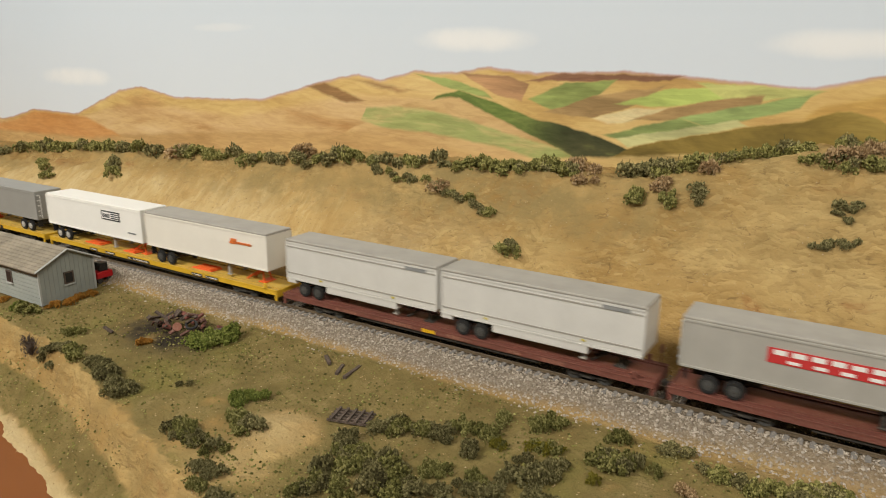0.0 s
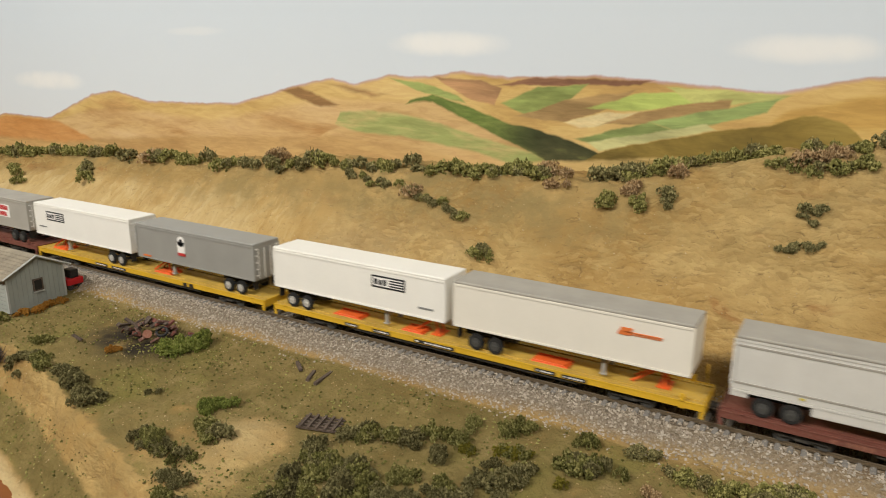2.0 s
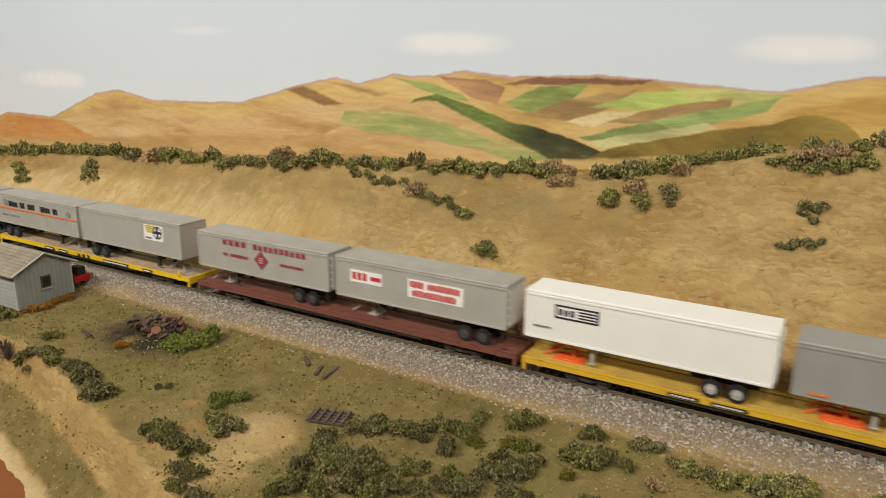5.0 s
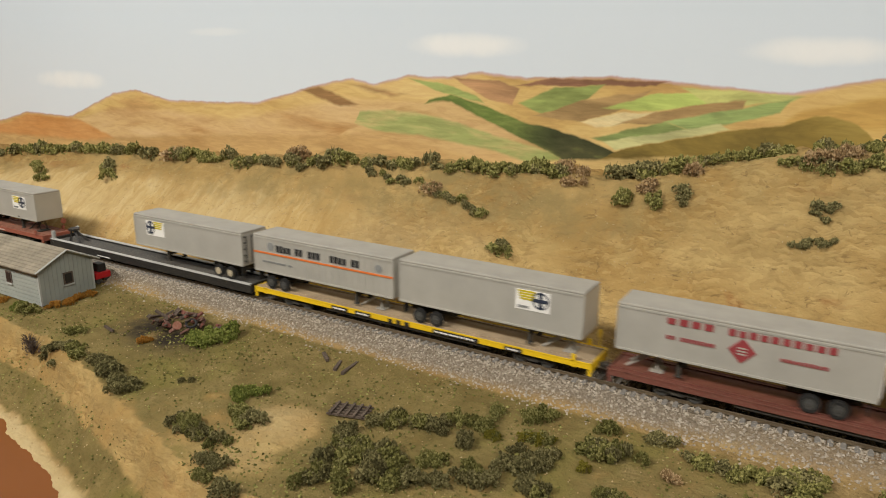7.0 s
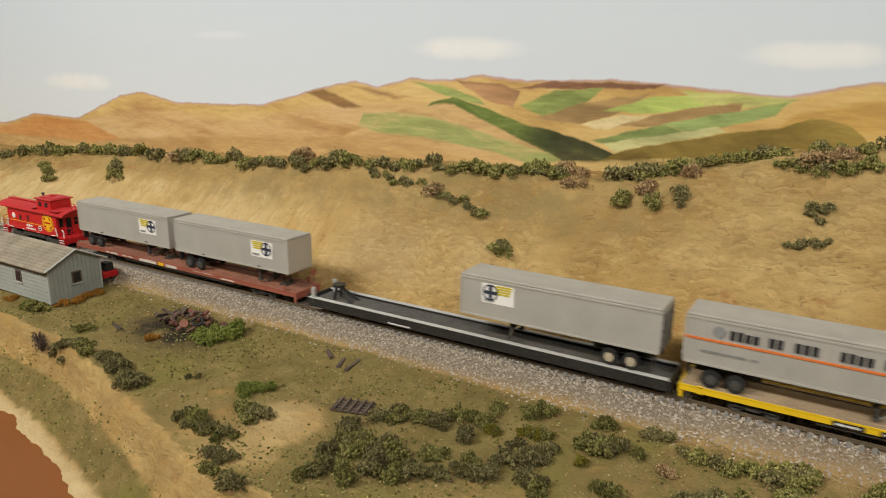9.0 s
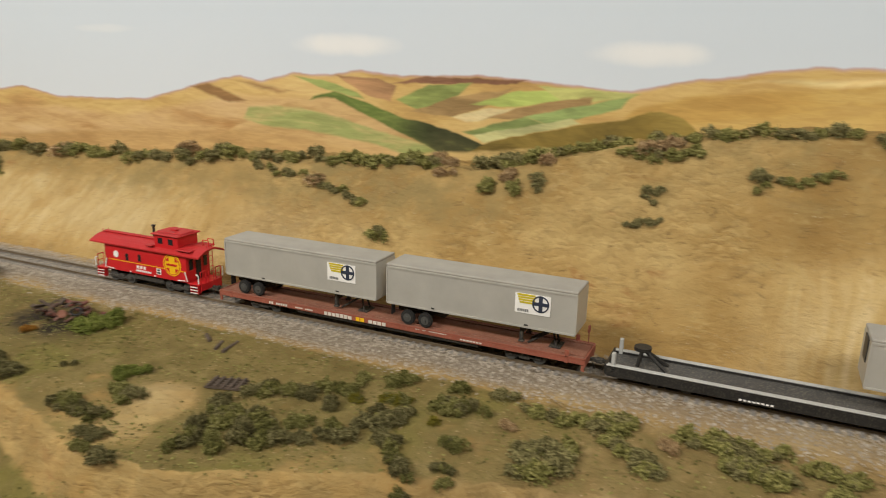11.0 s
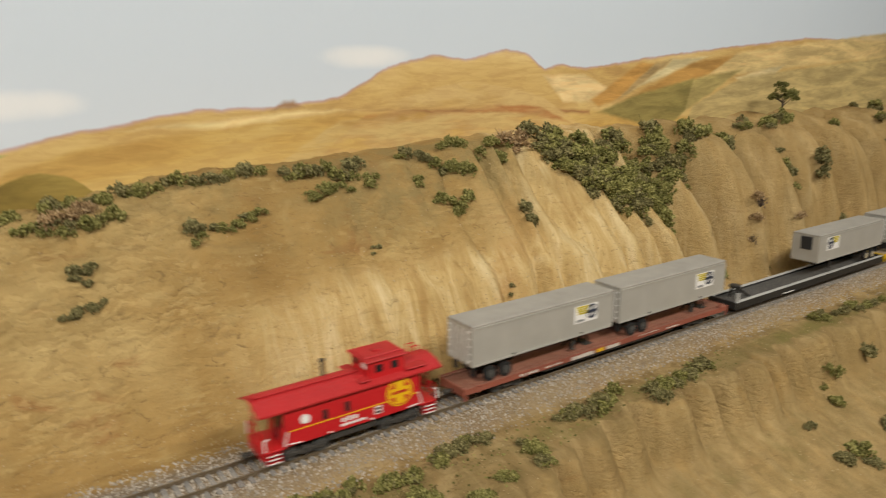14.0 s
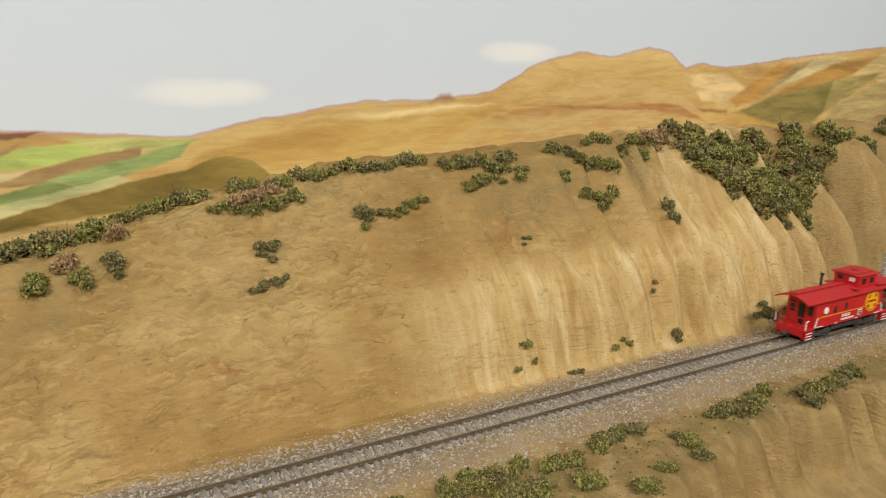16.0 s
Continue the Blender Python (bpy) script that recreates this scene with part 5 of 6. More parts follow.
    for x0, s in ((0.03, 1), (1.23, -1)):
        inner = 0.16 if s > 0 else 1.10
        lo, hi = sorted((x0, inner))
        bm = B()
        box(bm, lo, hi, -0.138, 0.138, 0.108, 0.12, 0.002)
        box(bm, x0 - 0.006, x0 + 0.006, -0.12, 0.12, 0.06, 0.118)
        part("platform", bm, M_CABRED, k)
        bm = B()
        for y in (-0.13, 0.13):
            rod(bm, (x0, y * 0.92, 0.115), (x0, y * 0.92, 0.225), 0.0045, seg=6)
            rod(bm, (x0, y * 0.45, 0.115), (x0, y * 0.45, 0.225), 0.0045, seg=6)
            rod(bm, (x0, y * 0.92, 0.225), (x0, y * 0.45, 0.225), 0.0045, seg=6)
            rod(bm, (x0, y * 0.92, 0.17), (x0, y * 0.45, 0.17), 0.0035, seg=6)
        for y in (-0.03, 0.03):
            rod(bm, (x0 - 0.005 * s, y, 0.115), (x0 - 0.005 * s, y, 0.44), 0.0035, seg=6)
        for j in range(6):
            rod(bm, (x0 - 0.005 * s, -0.03, 0.16 + 0.045 * j), (x0 - 0.005 * s, 0.03, 0.16 + 0.045 * j), 0.003, seg=6)
        part("end_rail", bm, M_CABRED, k)
        bm = B()
        rod(bm, (x0, -0.145, 0.13), (x0, -0.145, 0.20), 0.005, seg=6)
        rod(bm, (x0, -0.145, 0.20), (x0 + s * 0.025, -0.145, 0.21), 0.005, seg=6)
        part("grab_iron", bm, M_INKWHITE, k)
        bm = B()
        rod(bm, (inner - s * 0.01, -0.145, 0.13), (inner + s * 0.015, -0.145, 0.215), 0.005, seg=6)
        rod(bm, (inner + s * 0.015, -0.145, 0.135), (inner + s * 0.10, -0.1445, 0.128), 0.004, seg=6)
        part("grab_iron", bm, M_INKWHITE, k)
        bm = B()
        rod(bm, (x0, 0.145, 0.13), (x0, 0.145, 0.21), 0.005, seg=6)
        part("grab_iron", bm, M_INKWHITE, k)
        for y in (-0.125, 0.125):
            bm = B()
            sx0, sx1 = sorted((x0 + s * 0.012, x0 + s * 0.10))
            for sx in (sx0, sx1 - 0.005):
                box(bm, sx, sx + 0.005, y - 0.018, y + 0.018, 0.035, 0.112)
            for z in (0.04, 0.065, 0.09):
                box(bm, sx0, sx1, y - 0.016, y + 0.016, z - 0.003, z + 0.003)
            st = part("step", bm, M_CABRED, k)
            bm = B()
            yo = y - 0.019 if y < 0 else y + 0.019
            for z in (0.042, 0.067, 0.092):
                box(bm, sx0 + 0.004, sx1 - 0.004, yo - 0.0025, yo + 0.0025, z - 0.003, z + 0.003)
            part("step_edge", bm, M_INKWHITE, st)
        bm = B()
        xe = inner
        for y in (-0.085, 0.085):
            box(bm, xe - 0.003, xe + 0.003, y - 0.022, y + 0.022, 0.22, 0.31)
        box(bm, xe - 0.003, xe + 0.003, -0.03, 0.03, 0.12, 0.31)
        part("end_window", bm, M_GLASS, body)
        coupler(k, x0 - 0.02 * s, -s)
    bm = B()
    box(bm, 0.1, 1.16, -0.05, 0.05, 0.06, 0.11)
    box(bm, 0.45, 0.8, -0.11, 0.11, 0.05, 0.11, 0.006)
    part("underframe", bm, M_GRIME, k)
    for x in (0.30, 0.96):
        truck(k, x)
    bm = B()
    for y in (0.03, 0.09):
        rod(bm, (1.14, y, 0.40), (1.14, y, 0.46), 0.004, seg=6)
        rod(bm, (1.20, y, 0.40), (1.20, y, 0.46), 0.004, seg=6)
        rod(bm, (1.14, y, 0.46), (1.20, y, 0.46), 0.004, seg=6)
    part("roof_grab", bm, M_CABRED, k)


caboose()

# ---- brush: foam and lichen clumps, built once for each look and then planted ----
OCT_V = np.array([(1, 0, 0), (-1, 0, 0), (0, 1, 0), (0, -1, 0), (0, 0, 1), (0, 0, -1)], float)
OCT_F = np.array([(0, 2, 4), (2, 1, 4), (1, 3, 4), (3, 0, 4), (2, 0, 5), (1, 2, 5), (3, 1, 5), (0, 3, 5)])


def clump_mesh(name, mat, seed, grains=190, ragged=0.35, twigs=0):
    """A low mound of many ragged foam grains, one decimetre unit in radius, base at z = 0."""
    g = np.random.default_rng(seed)
    lobes = 12
    per = max(2, int(grains * 1.55 / lobes))
    a, r = g.uniform(0, 6.28, lobes), 0.74 * np.sqrt(g.random(lobes))
    mid = np.stack([r * np.cos(a), r * np.sin(a), 0.10 + (0.62 - 0.75 * r**2) * g.uniform(0.35, 1.0, lobes)], -1)
    d = g.normal(0, 1, (lobes, per, 3))
    d[..., 2] += 0.45
    d /= np.linalg.norm(d, axis=2)[..., None]
    c = (mid[:, None] + d * (g.uniform(0.22, 0.36, lobes)[:, None] * g.uniform(0.8, 1.12, (lobes, per)))[..., None]).reshape(-1, 3)
    grains = len(c)
    c[:, 2] = np.abs(c[:, 2]) + 0.01
    size = g.uniform(0.06, 0.125, grains)
    v = OCT_V[None] * (1 + g.normal(0, ragged * 0.7, (grains, 6, 1))) + g.normal(0, 0.18, (grains, 6, 3))
    v = v * size[:, None, None] + c[:, None]
    v[..., 2] = np.maximum(v[..., 2], -0.15)
    faces = (OCT_F[None] + 6 * np.arange(grains)[:, None, None]).reshape(-1, 3).tolist()
    verts = (v.reshape(-1, 3) * DM).tolist()
    for _ in range(twigs):
        a = g.uniform(0, 6.28)
        tip = np.array((math.cos(a) * g.uniform(0.3, 1.0), math.sin(a) * g.uniform(0.3, 1.0), g.uniform(0.5, 1.05)))
        n = len(verts)
        for p, w in ((np.zeros(3), 0.06), (tip, 0.02)):
            for k in range(3):
                verts.append(((p + w * np.array((math.cos(2.1 * k), math.sin(2.1 * k), 0))) * DM).tolist())
        faces += [(n, n + 1, n + 4), (n, n + 4, n + 3), (n + 1, n + 2, n + 5), (n + 1, n + 5, n + 4), (n + 2, n, n + 3), (n + 2, n + 3, n + 5)]
    me = bpy.data.meshes.new(name)
    me.from_pydata(verts, [], faces)
    me.materials.append(mat)
    return me


M_BUSHYELLOW = foliage("yellow_green_foliage", (0.16, 0.14, 0.02), (0.26, 0.22, 0.03), (0.34, 0.29, 0.06))
LOOKS = {
    "g": ([clump_mesh("bush", M_BUSH, 10 + k) for k in range(4)], "low green foam bush on the ochre ground"),
    "d": ([clump_mesh("bush", M_BUSHDARK, 20 + k, 160, 0.4, 4) for k in range(4)], "dark grey-green scrub bush on the ochre ground"),
    "l": ([clump_mesh("bush", M_BUSHLIVE, 30 + k, 200) for k in range(3)], "fresh green foam bush in the grass"),
    "b": ([clump_mesh("bush", M_BUSHDRY, 40 + k, 110, 0.5, 18) for k in range(3)], "dry brown twiggy bush"),
    "o": ([clump_mesh("bush", M_BUSHGOLD, 50 + k, 140) for k in range(2)], "orange autumn foam bush in the grass"),
    "y": ([clump_mesh("bush", M_BUSHYELLOW, 60 + k, 120) for k in range(2)], "small yellow-green foam bush"),
    "t": ([clump_mesh("bush", M_OLDWOOD, 70 + k, 10, 0.5, 26) for k in range(2)], "bare dead brush of thin grey twigs"),
}
plant_rng = random.Random(11)
FAR_BRUSH = {}  # mesh -> poses of bushes that stay part of the joined brush
single_bushes = [0]


def hedge(line, count, size, looks, spread):
    """Plant count bushes of about that radius along a line of the plan."""
    r = plant_rng
    for k in range(count):
        s = (k + r.uniform(0.1, 0.9)) / count * (len(line) - 1)
        i = min(int(s), len(line) - 2)
        x = line[i][0] + (line[i + 1][0] - line[i][0]) * (s - i) + r.gauss(0, spread * size)
        y = line[i][1] + (line[i + 1][1] - line[i][1]) * (s - i) + r.gauss(0, spread * size)
        y = min(y, 1.80)
        if abs(y) < 0.2:
            continue
        meshes, label = LOOKS[r.choice(looks)]
        me = r.choice(meshes)
        q = size * r.uniform(0.8, 1.35) * (1.2 if y > 0.8 else (1.35 if x > 0.9 and y < 0 else (1.22 if x > -1.0 else 1.1)))
        z = float(land(x, y))
        m = Matrix.LocRotScale(Vector((x, y, z - 0.05 * q)) * DM, Euler((r.uniform(-0.15, 0.15), r.uniform(-0.15, 0.15), r.uniform(0, 6.28))), (q * r.uniform(0.85, 1.2), q * r.uniform(0.85, 1.2), q * r.uniform(1.0, 1.55)))
        if y < -0.3 and x < 2.2 and single_bushes[0] < 300:
            ob = tagged(new("bush", me), label, "bush", "bushes of the bench")
            ob.matrix_basis = m
            single_bushes[0] += 1
        else:
            FAR_BRUSH.setdefault(me, []).append(m)


def join_brush():
    """The remaining brush, past counting, as one mass."""
    verts, faces, mats, slots, n = [], [], [], [], 0
    for me, poses in FAR_BRUSH.items():
        co = np.empty(len(me.vertices) * 3)
        me.vertices.foreach_get("co", co)
        co = co.reshape(-1, 3)
        tri = np.array([p.vertices[:] for p in me.polygons])
        mat = me.materials[0]
        if mat not in mats:
            mats.append(mat)
        for m in poses:
            a = np.array(m)
            verts.append(co @ a[:3, :3].T + a[:3, 3])
            faces.append(tri + n)
            slots.append(np.full(len(tri), mats.index(mat), np.int32))
            n += len(co)
    me = bpy.data.meshes.new("hillside_brush")
    me.from_pydata(np.concatenate(verts).tolist(), [], np.concatenate(faces).tolist())
    for m in mats:
        me.materials.append(m)
    me.polygons.foreach_set("material_index", np.concatenate(slots))
    tagged(new("hillside_brush", me), "dense green and brown foam brush along the bank", "brush", kind="stuff")


# crest of the bank
hedge(((-10.31, 1.35), (-9.22, 1.48), (-8.35, 1.60), (-7.07, 1.47),), 20, 0.095, "ggdd", 0.35)
hedge(((-7.74, 1.34), (-7.32, 1.07),), 5, 0.080, "gd", 0.20)
hedge(((-9.17, 1.23), (-8.58, 0.96),), 4, 0.070, "g", 0.20)
hedge(((-6.60, 1.39), (-6.20, 1.48), (-5.38, 1.41), (-4.81, 1.43), (-4.31, 1.41), (-3.75, 1.44),), 30, 0.075, "ggdd", 0.35)
hedge(((-3.75, 1.44), (-3.11, 1.49), (-2.26, 1.49), (-1.84, 1.53), (-1.65, 1.61),), 30, 0.068, "ggd", 0.35)
hedge(((-4.74, 1.54), (-4.63, 1.55),), 3, 0.100, "b", 0.30)
hedge(((-6.58, 1.43), (-6.50, 1.41),), 2, 0.100, "b", 0.30)
hedge(((-1.76, 1.60), (-1.69, 1.75),), 3, 0.075, "b", 0.30)
hedge(((-3.67, 1.38), (-3.27, 1.34), (-2.78, 1.28), (-2.42, 1.17), (-2.15, 1.12),), 22, 0.045, "gd", 0.40)
hedge(((-1.96, 0.93), (-1.85, 0.88),), 5, 0.060, "gd", 0.35)
hedge(((-2.83, 1.30), (-2.79, 1.30),), 2, 0.060, "b", 0.35)
hedge(((-1.56, 1.42), (-1.40, 1.41),), 4, 0.060, "b", 0.35)
hedge(((-1.26, 1.62), (-1.14, 1.87), (-0.91, 1.55),), 8, 0.070, "d", 0.35)
hedge(((-1.05, 1.37), (-1.01, 1.34),), 3, 0.060, "g", 0.35)
hedge(((-0.92, 1.39), (-0.87, 1.36),), 3, 0.060, "b", 0.35)
hedge(((-0.81, 1.29), (-0.78, 1.27),), 2, 0.050, "g", 0.35)
hedge(((-0.61, 1.33), (-0.56, 1.28),), 5, 0.045, "d", 0.35)
hedge(((-0.97, 1.63), (-0.70, 1.58), (-0.43, 1.70), (-0.20, 1.81), (0.09, 1.69),), 22, 0.060, "ggd", 0.35)
hedge(((-0.57, 1.51), (-0.52, 1.45),), 2, 0.055, "b", 0.35)
hedge(((0.07, 1.40), (0.30, 1.40), (0.51, 1.39), (0.69, 1.37),), 16, 0.045, "gd", 0.35)
hedge(((0.23, 1.68), (0.45, 1.74), (0.67, 1.50),), 14, 0.045, "gd", 0.35)
hedge(((0.22, 1.44), (0.43, 1.42), (0.53, 1.43),), 7, 0.052, "b", 0.35)
hedge(((0.29, 1.18), (0.39, 1.18), (0.42, 1.18),), 6, 0.038, "d", 0.35)
hedge(((0.23, 1.05), (0.35, 1.07), (0.47, 1.06),), 8, 0.036, "d", 0.35)
# long slope and the fluted cliff
hedge(((0.60, 1.55), (1.03, 1.51), (1.45, 1.48), (1.71, 1.45),), 16, 0.055, "gd", 0.35)
hedge(((1.85, 1.43), (2.24, 1.41), (2.53, 1.43),), 12, 0.060, "gd", 0.35)
hedge(((2.97, 1.50), (3.18, 1.41), (3.45, 1.33), (3.65, 1.29),), 13, 0.055, "gd", 0.35)
hedge(((3.36, 1.48), (3.90, 1.48), (4.16, 1.45),), 10, 0.060, "g", 0.35)
hedge(((4.13, 1.46), (4.40, 1.47),), 5, 0.070, "b", 0.35)
hedge(((1.10, 1.23), (1.34, 1.24), (1.65, 1.27),), 12, 0.040, "gd", 0.35)
hedge(((1.11, 1.25), (1.12, 1.25),), 2, 0.050, "d", 0.35)
hedge(((2.02, 1.30), (2.29, 1.31), (2.72, 1.39),), 12, 0.040, "g", 0.35)
hedge(((2.99, 1.31), (3.09, 1.32),), 3, 0.040, "g", 0.35)
hedge(((3.15, 1.18), (3.51, 1.15),), 9, 0.055, "g", 0.35)
hedge(((3.97, 0.93), (4.10, 0.99),), 4, 0.060, "d", 0.35)
hedge(((2.40, 0.99), (2.47, 0.97),), 3, 0.030, "d", 0.35)
hedge(((3.51, 0.62), (3.51, 0.60),), 2, 0.025, "d", 0.35)
hedge(((2.04, 0.50), (2.22, 0.53),), 4, 0.035, "g", 0.35)
hedge(((2.95, 0.45), (3.18, 0.46),), 4, 0.030, "g", 0.35)
hedge(((3.62, 0.40), (3.62, 0.39),), 2, 0.035, "d", 0.35)
hedge(((4.68, 0.43), (4.80, 0.40),), 5, 0.050, "d", 0.35)
hedge(((2.45, 0.39), (2.56, 0.36),), 3, 0.025, "d", 0.35)
# brush-filled draw
hedge(((4.46, 1.41), (5.51, 1.35), (6.87, 1.38),), 32, 0.088, "gggd", 0.60)
hedge(((4.48, 1.34), (5.52, 1.29), (6.85, 1.32),), 34, 0.088, "gggd", 0.60)
hedge(((4.57, 1.27), (5.51, 1.23), (6.79, 1.33),), 32, 0.088, "gggd", 0.60)
hedge(((4.69, 1.19), (5.51, 1.18), (6.38, 1.14),), 30, 0.088, "gggd", 0.60)
hedge(((4.76, 1.11), (5.50, 1.13), (6.23, 1.09),), 28, 0.088, "gggd", 0.60)
hedge(((4.96, 1.10), (5.51, 1.06), (6.14, 1.05),), 26, 0.088, "gggd", 0.60)
hedge(((5.27, 1.13), (5.51, 0.98), (6.06, 1.04),), 23, 0.088, "gggd", 0.60)
hedge(((5.31, 1.02), (5.51, 0.93), (6.00, 1.05),), 19, 0.088, "gggd", 0.60)
hedge(((5.29, 0.98), (5.29, 0.95),), 2, 0.045, "g", 0.35)
hedge(((5.52, 0.85), (5.52, 0.82),), 2, 0.045, "d", 0.35)
hedge(((4.93, 1.27), (5.30, 1.30),), 3, 0.060, "b", 0.35)
hedge(((6.62, 1.25), (6.66, 1.0), (6.72, 0.72),), 9, 0.055, "gdb", 0.35)
hedge(((7.42, 1.15), (7.46, 0.85), (7.48, 0.62),), 8, 0.045, "gd", 0.35)
hedge(((8.26, 1.05), (8.28, 0.8), (8.34, 0.58),), 12, 0.085, "gdd", 0.45)
# gullies between the fins
hedge(((6.65, 1.32), (7.25, 1.28), (8.0, 1.34), (8.9, 1.42),), 26, 0.075, "gd", 0.45)
hedge(((11.35, 1.81), (12.53, 1.86), (2.02, -3.08),), 10, 0.070, "gd", 0.35)
hedge(((7.93, 0.89), (7.93, 0.68),), 8, 0.060, "gd", 0.35)
hedge(((8.63, 0.77), (8.69, 0.68),), 4, 0.080, "d", 0.35)
hedge(((10.07, 1.20), (10.09, 1.09),), 4, 0.060, "d", 0.35)
hedge(((10.03, 1.44), (9.56, 1.06),), 3, 0.050, "g", 0.35)
hedge(((11.37, 1.34), (11.01, 1.01), (10.86, 0.77),), 7, 0.060, "gd", 0.35)
hedge(((10.81, 0.71), (10.88, 0.62),), 4, 0.080, "d", 0.35)
hedge(((5.0, 1.32), (5.8, 1.22), (6.5, 1.2),), 26, 0.085, "gggdb", 0.70)
hedge(((6.95, 0.62), (7.2, 0.58),), 6, 0.055, "bt", 0.45)
hedge(((7.9, 0.52), (8.5, 0.46), (9.2, 0.5),), 9, 0.065, "db", 0.45)
hedge(((8.63, 1.26), (8.65, 1.22),), 2, 0.050, "g", 0.35)
hedge(((7.82, 1.41), (7.79, 1.26),), 3, 0.040, "b", 0.35)
# bench in front of the track, west
hedge(((-1.82, -1.65), (-1.62, -1.58), (-1.42, -1.45), (-1.25, -1.40),), 16, 0.062, "ggdd", 0.60)
hedge(((-1.82, -1.53), (-1.60, -1.41), (-1.35, -1.33),), 12, 0.060, "gdd", 0.60)
hedge(((-1.81, -1.35), (-1.65, -1.29), (-1.44, -1.28),), 11, 0.058, "dg", 0.60)
hedge(((-1.93, -1.23), (-1.79, -1.24),), 6, 0.050, "d", 0.60)
hedge(((-1.33, -1.27), (-1.20, -1.16),), 6, 0.055, "g", 0.50)
hedge(((-1.17, -1.35), (-1.11, -1.33),), 3, 0.045, "d", 0.35)
hedge(((-1.11, -1.21), (-1.00, -1.23), (-0.89, -1.20),), 8, 0.048, "dg", 0.50)
hedge(((-1.28, -1.37), (-1.26, -1.37),), 2, 0.030, "y", 0.35)
hedge(((-1.80, -1.06), (-1.67, -0.98), (-1.53, -0.94), (-1.37, -0.79),), 18, 0.050, "gd", 0.50)
hedge(((-1.41, -0.94), (-1.38, -0.93),), 3, 0.040, "d", 0.35)
hedge(((-1.21, -0.98), (-1.19, -0.91),), 4, 0.045, "d", 0.35)
hedge(((-1.28, -0.82), (-1.17, -0.75), (-1.14, -0.65),), 8, 0.048, "g", 0.50)
hedge(((-1.09, -0.87), (-1.02, -0.82),), 3, 0.035, "gy", 0.35)
hedge(((-0.98, -0.58), (-0.92, -0.51),), 4, 0.045, "g", 0.35)
hedge(((-0.92, -0.78), (-0.81, -0.76),), 4, 0.040, "gy", 0.35)
hedge(((-0.93, -0.92), (-0.90, -0.92),), 2, 0.030, "d", 0.35)
hedge(((-0.92, -1.07), (-0.78, -1.01), (-0.70, -0.96),), 8, 0.045, "d", 0.50)
hedge(((-0.74, -1.10), (-0.64, -1.15),), 6, 0.045, "d", 0.50)
hedge(((-2.80, -1.22), (-2.70, -1.19), (-2.64, -1.12),), 7, 0.050, "l", 0.50)
hedge(((-2.65, -1.36), (-2.49, -1.39), (-2.38, -1.47),), 9, 0.055, "gd", 0.60)
hedge(((-2.89, -1.59), (-2.67, -1.66), (-2.47, -1.64),), 14, 0.052, "gd", 0.60)
hedge(((-2.45, -1.79), (-2.27, -1.79),), 7, 0.045, "d", 0.50)
hedge(((-2.36, -1.91), (-2.28, -1.92),), 4, 0.040, "g", 0.35)
hedge(((-2.16, -1.97), (-2.10, -1.95),), 3, 0.045, "d", 0.35)
hedge(((-4.09, -1.36), (-3.85, -1.41), (-3.58, -1.51),), 14, 0.062, "d", 0.70)
hedge(((-4.75, -1.34), (-4.47, -1.34), (-4.22, -1.38),), 9, 0.055, "gd", 0.50)
hedge(((-4.77, -1.16), (-4.64, -1.11),), 5, 0.045, "g", 0.35)
hedge(((-5.05, -1.32), (-4.97, -1.32),), 3, 0.070, "t", 0.35)
hedge(((-5.69, -1.07), (-5.41, -1.06),), 6, 0.055, "gl", 0.35)
hedge(((-5.38, -0.93), (-5.30, -0.79), (-5.29, -0.56),), 10, 0.040, "o", 0.40)
hedge(((-5.96, -1.05), (-5.89, -1.03),), 2, 0.040, "o", 0.35)
hedge(((-4.04, -1.01), (-3.99, -0.95),), 4, 0.035, "o", 0.35)
hedge(((-3.68, -0.77), (-3.52, -0.71), (-3.50, -0.61),), 12, 0.068, "l", 0.60)
hedge(((-3.27, -1.24), (-3.22, -1.24),), 2, 0.030, "d", 0.35)
hedge(((-3.82, -1.39), (-3.77, -1.40),), 1, 0.030, "d", 0.35)
hedge(((-4.58, -1.42), (-4.54, -1.43),), 1, 0.035, "d", 0.35)
hedge(((-2.63, -1.03), (-2.59, -1.03),), 1, 0.020, "g", 0.35)
# bench in front of the track, east
hedge(((-0.92, -0.56), (-0.84, -0.50),), 3, 0.040, "g", 0.35)
hedge(((-0.85, -0.76), (-0.74, -0.70),), 4, 0.035, "gy", 0.35)
hedge(((-0.88, -0.93), (-0.76, -0.90), (-0.64, -0.82),), 7, 0.030, "d", 0.50)
hedge(((-0.87, -1.05), (-0.70, -0.96),), 6, 0.035, "d", 0.35)
hedge(((-0.51, -0.88), (-0.48, -0.89),), 2, 0.030, "y", 0.35)
hedge(((-0.71, -1.13), (-0.57, -1.30), (-0.45, -1.39), (-0.41, -1.46),), 14, 0.042, "gd", 0.40)
hedge(((-0.36, -1.03), (-0.26, -1.07),), 5, 0.040, "gd", 0.35)
hedge(((-0.32, -1.28), (-0.21, -1.29),), 5, 0.035, "gd", 0.35)
hedge(((-0.26, -1.37), (-0.20, -1.35),), 3, 0.035, "g", 0.35)
hedge(((-0.57, -0.71), (-0.42, -0.69), (-0.28, -0.67),), 10, 0.050, "gd", 0.60)
hedge(((-0.58, -0.47), (-0.47, -0.45),), 4, 0.040, "g", 0.35)
hedge(((-0.25, -0.44), (-0.14, -0.44),), 4, 0.040, "d", 0.35)
hedge(((-0.10, -0.75), (-0.05, -0.74),), 3, 0.040, "b", 0.35)
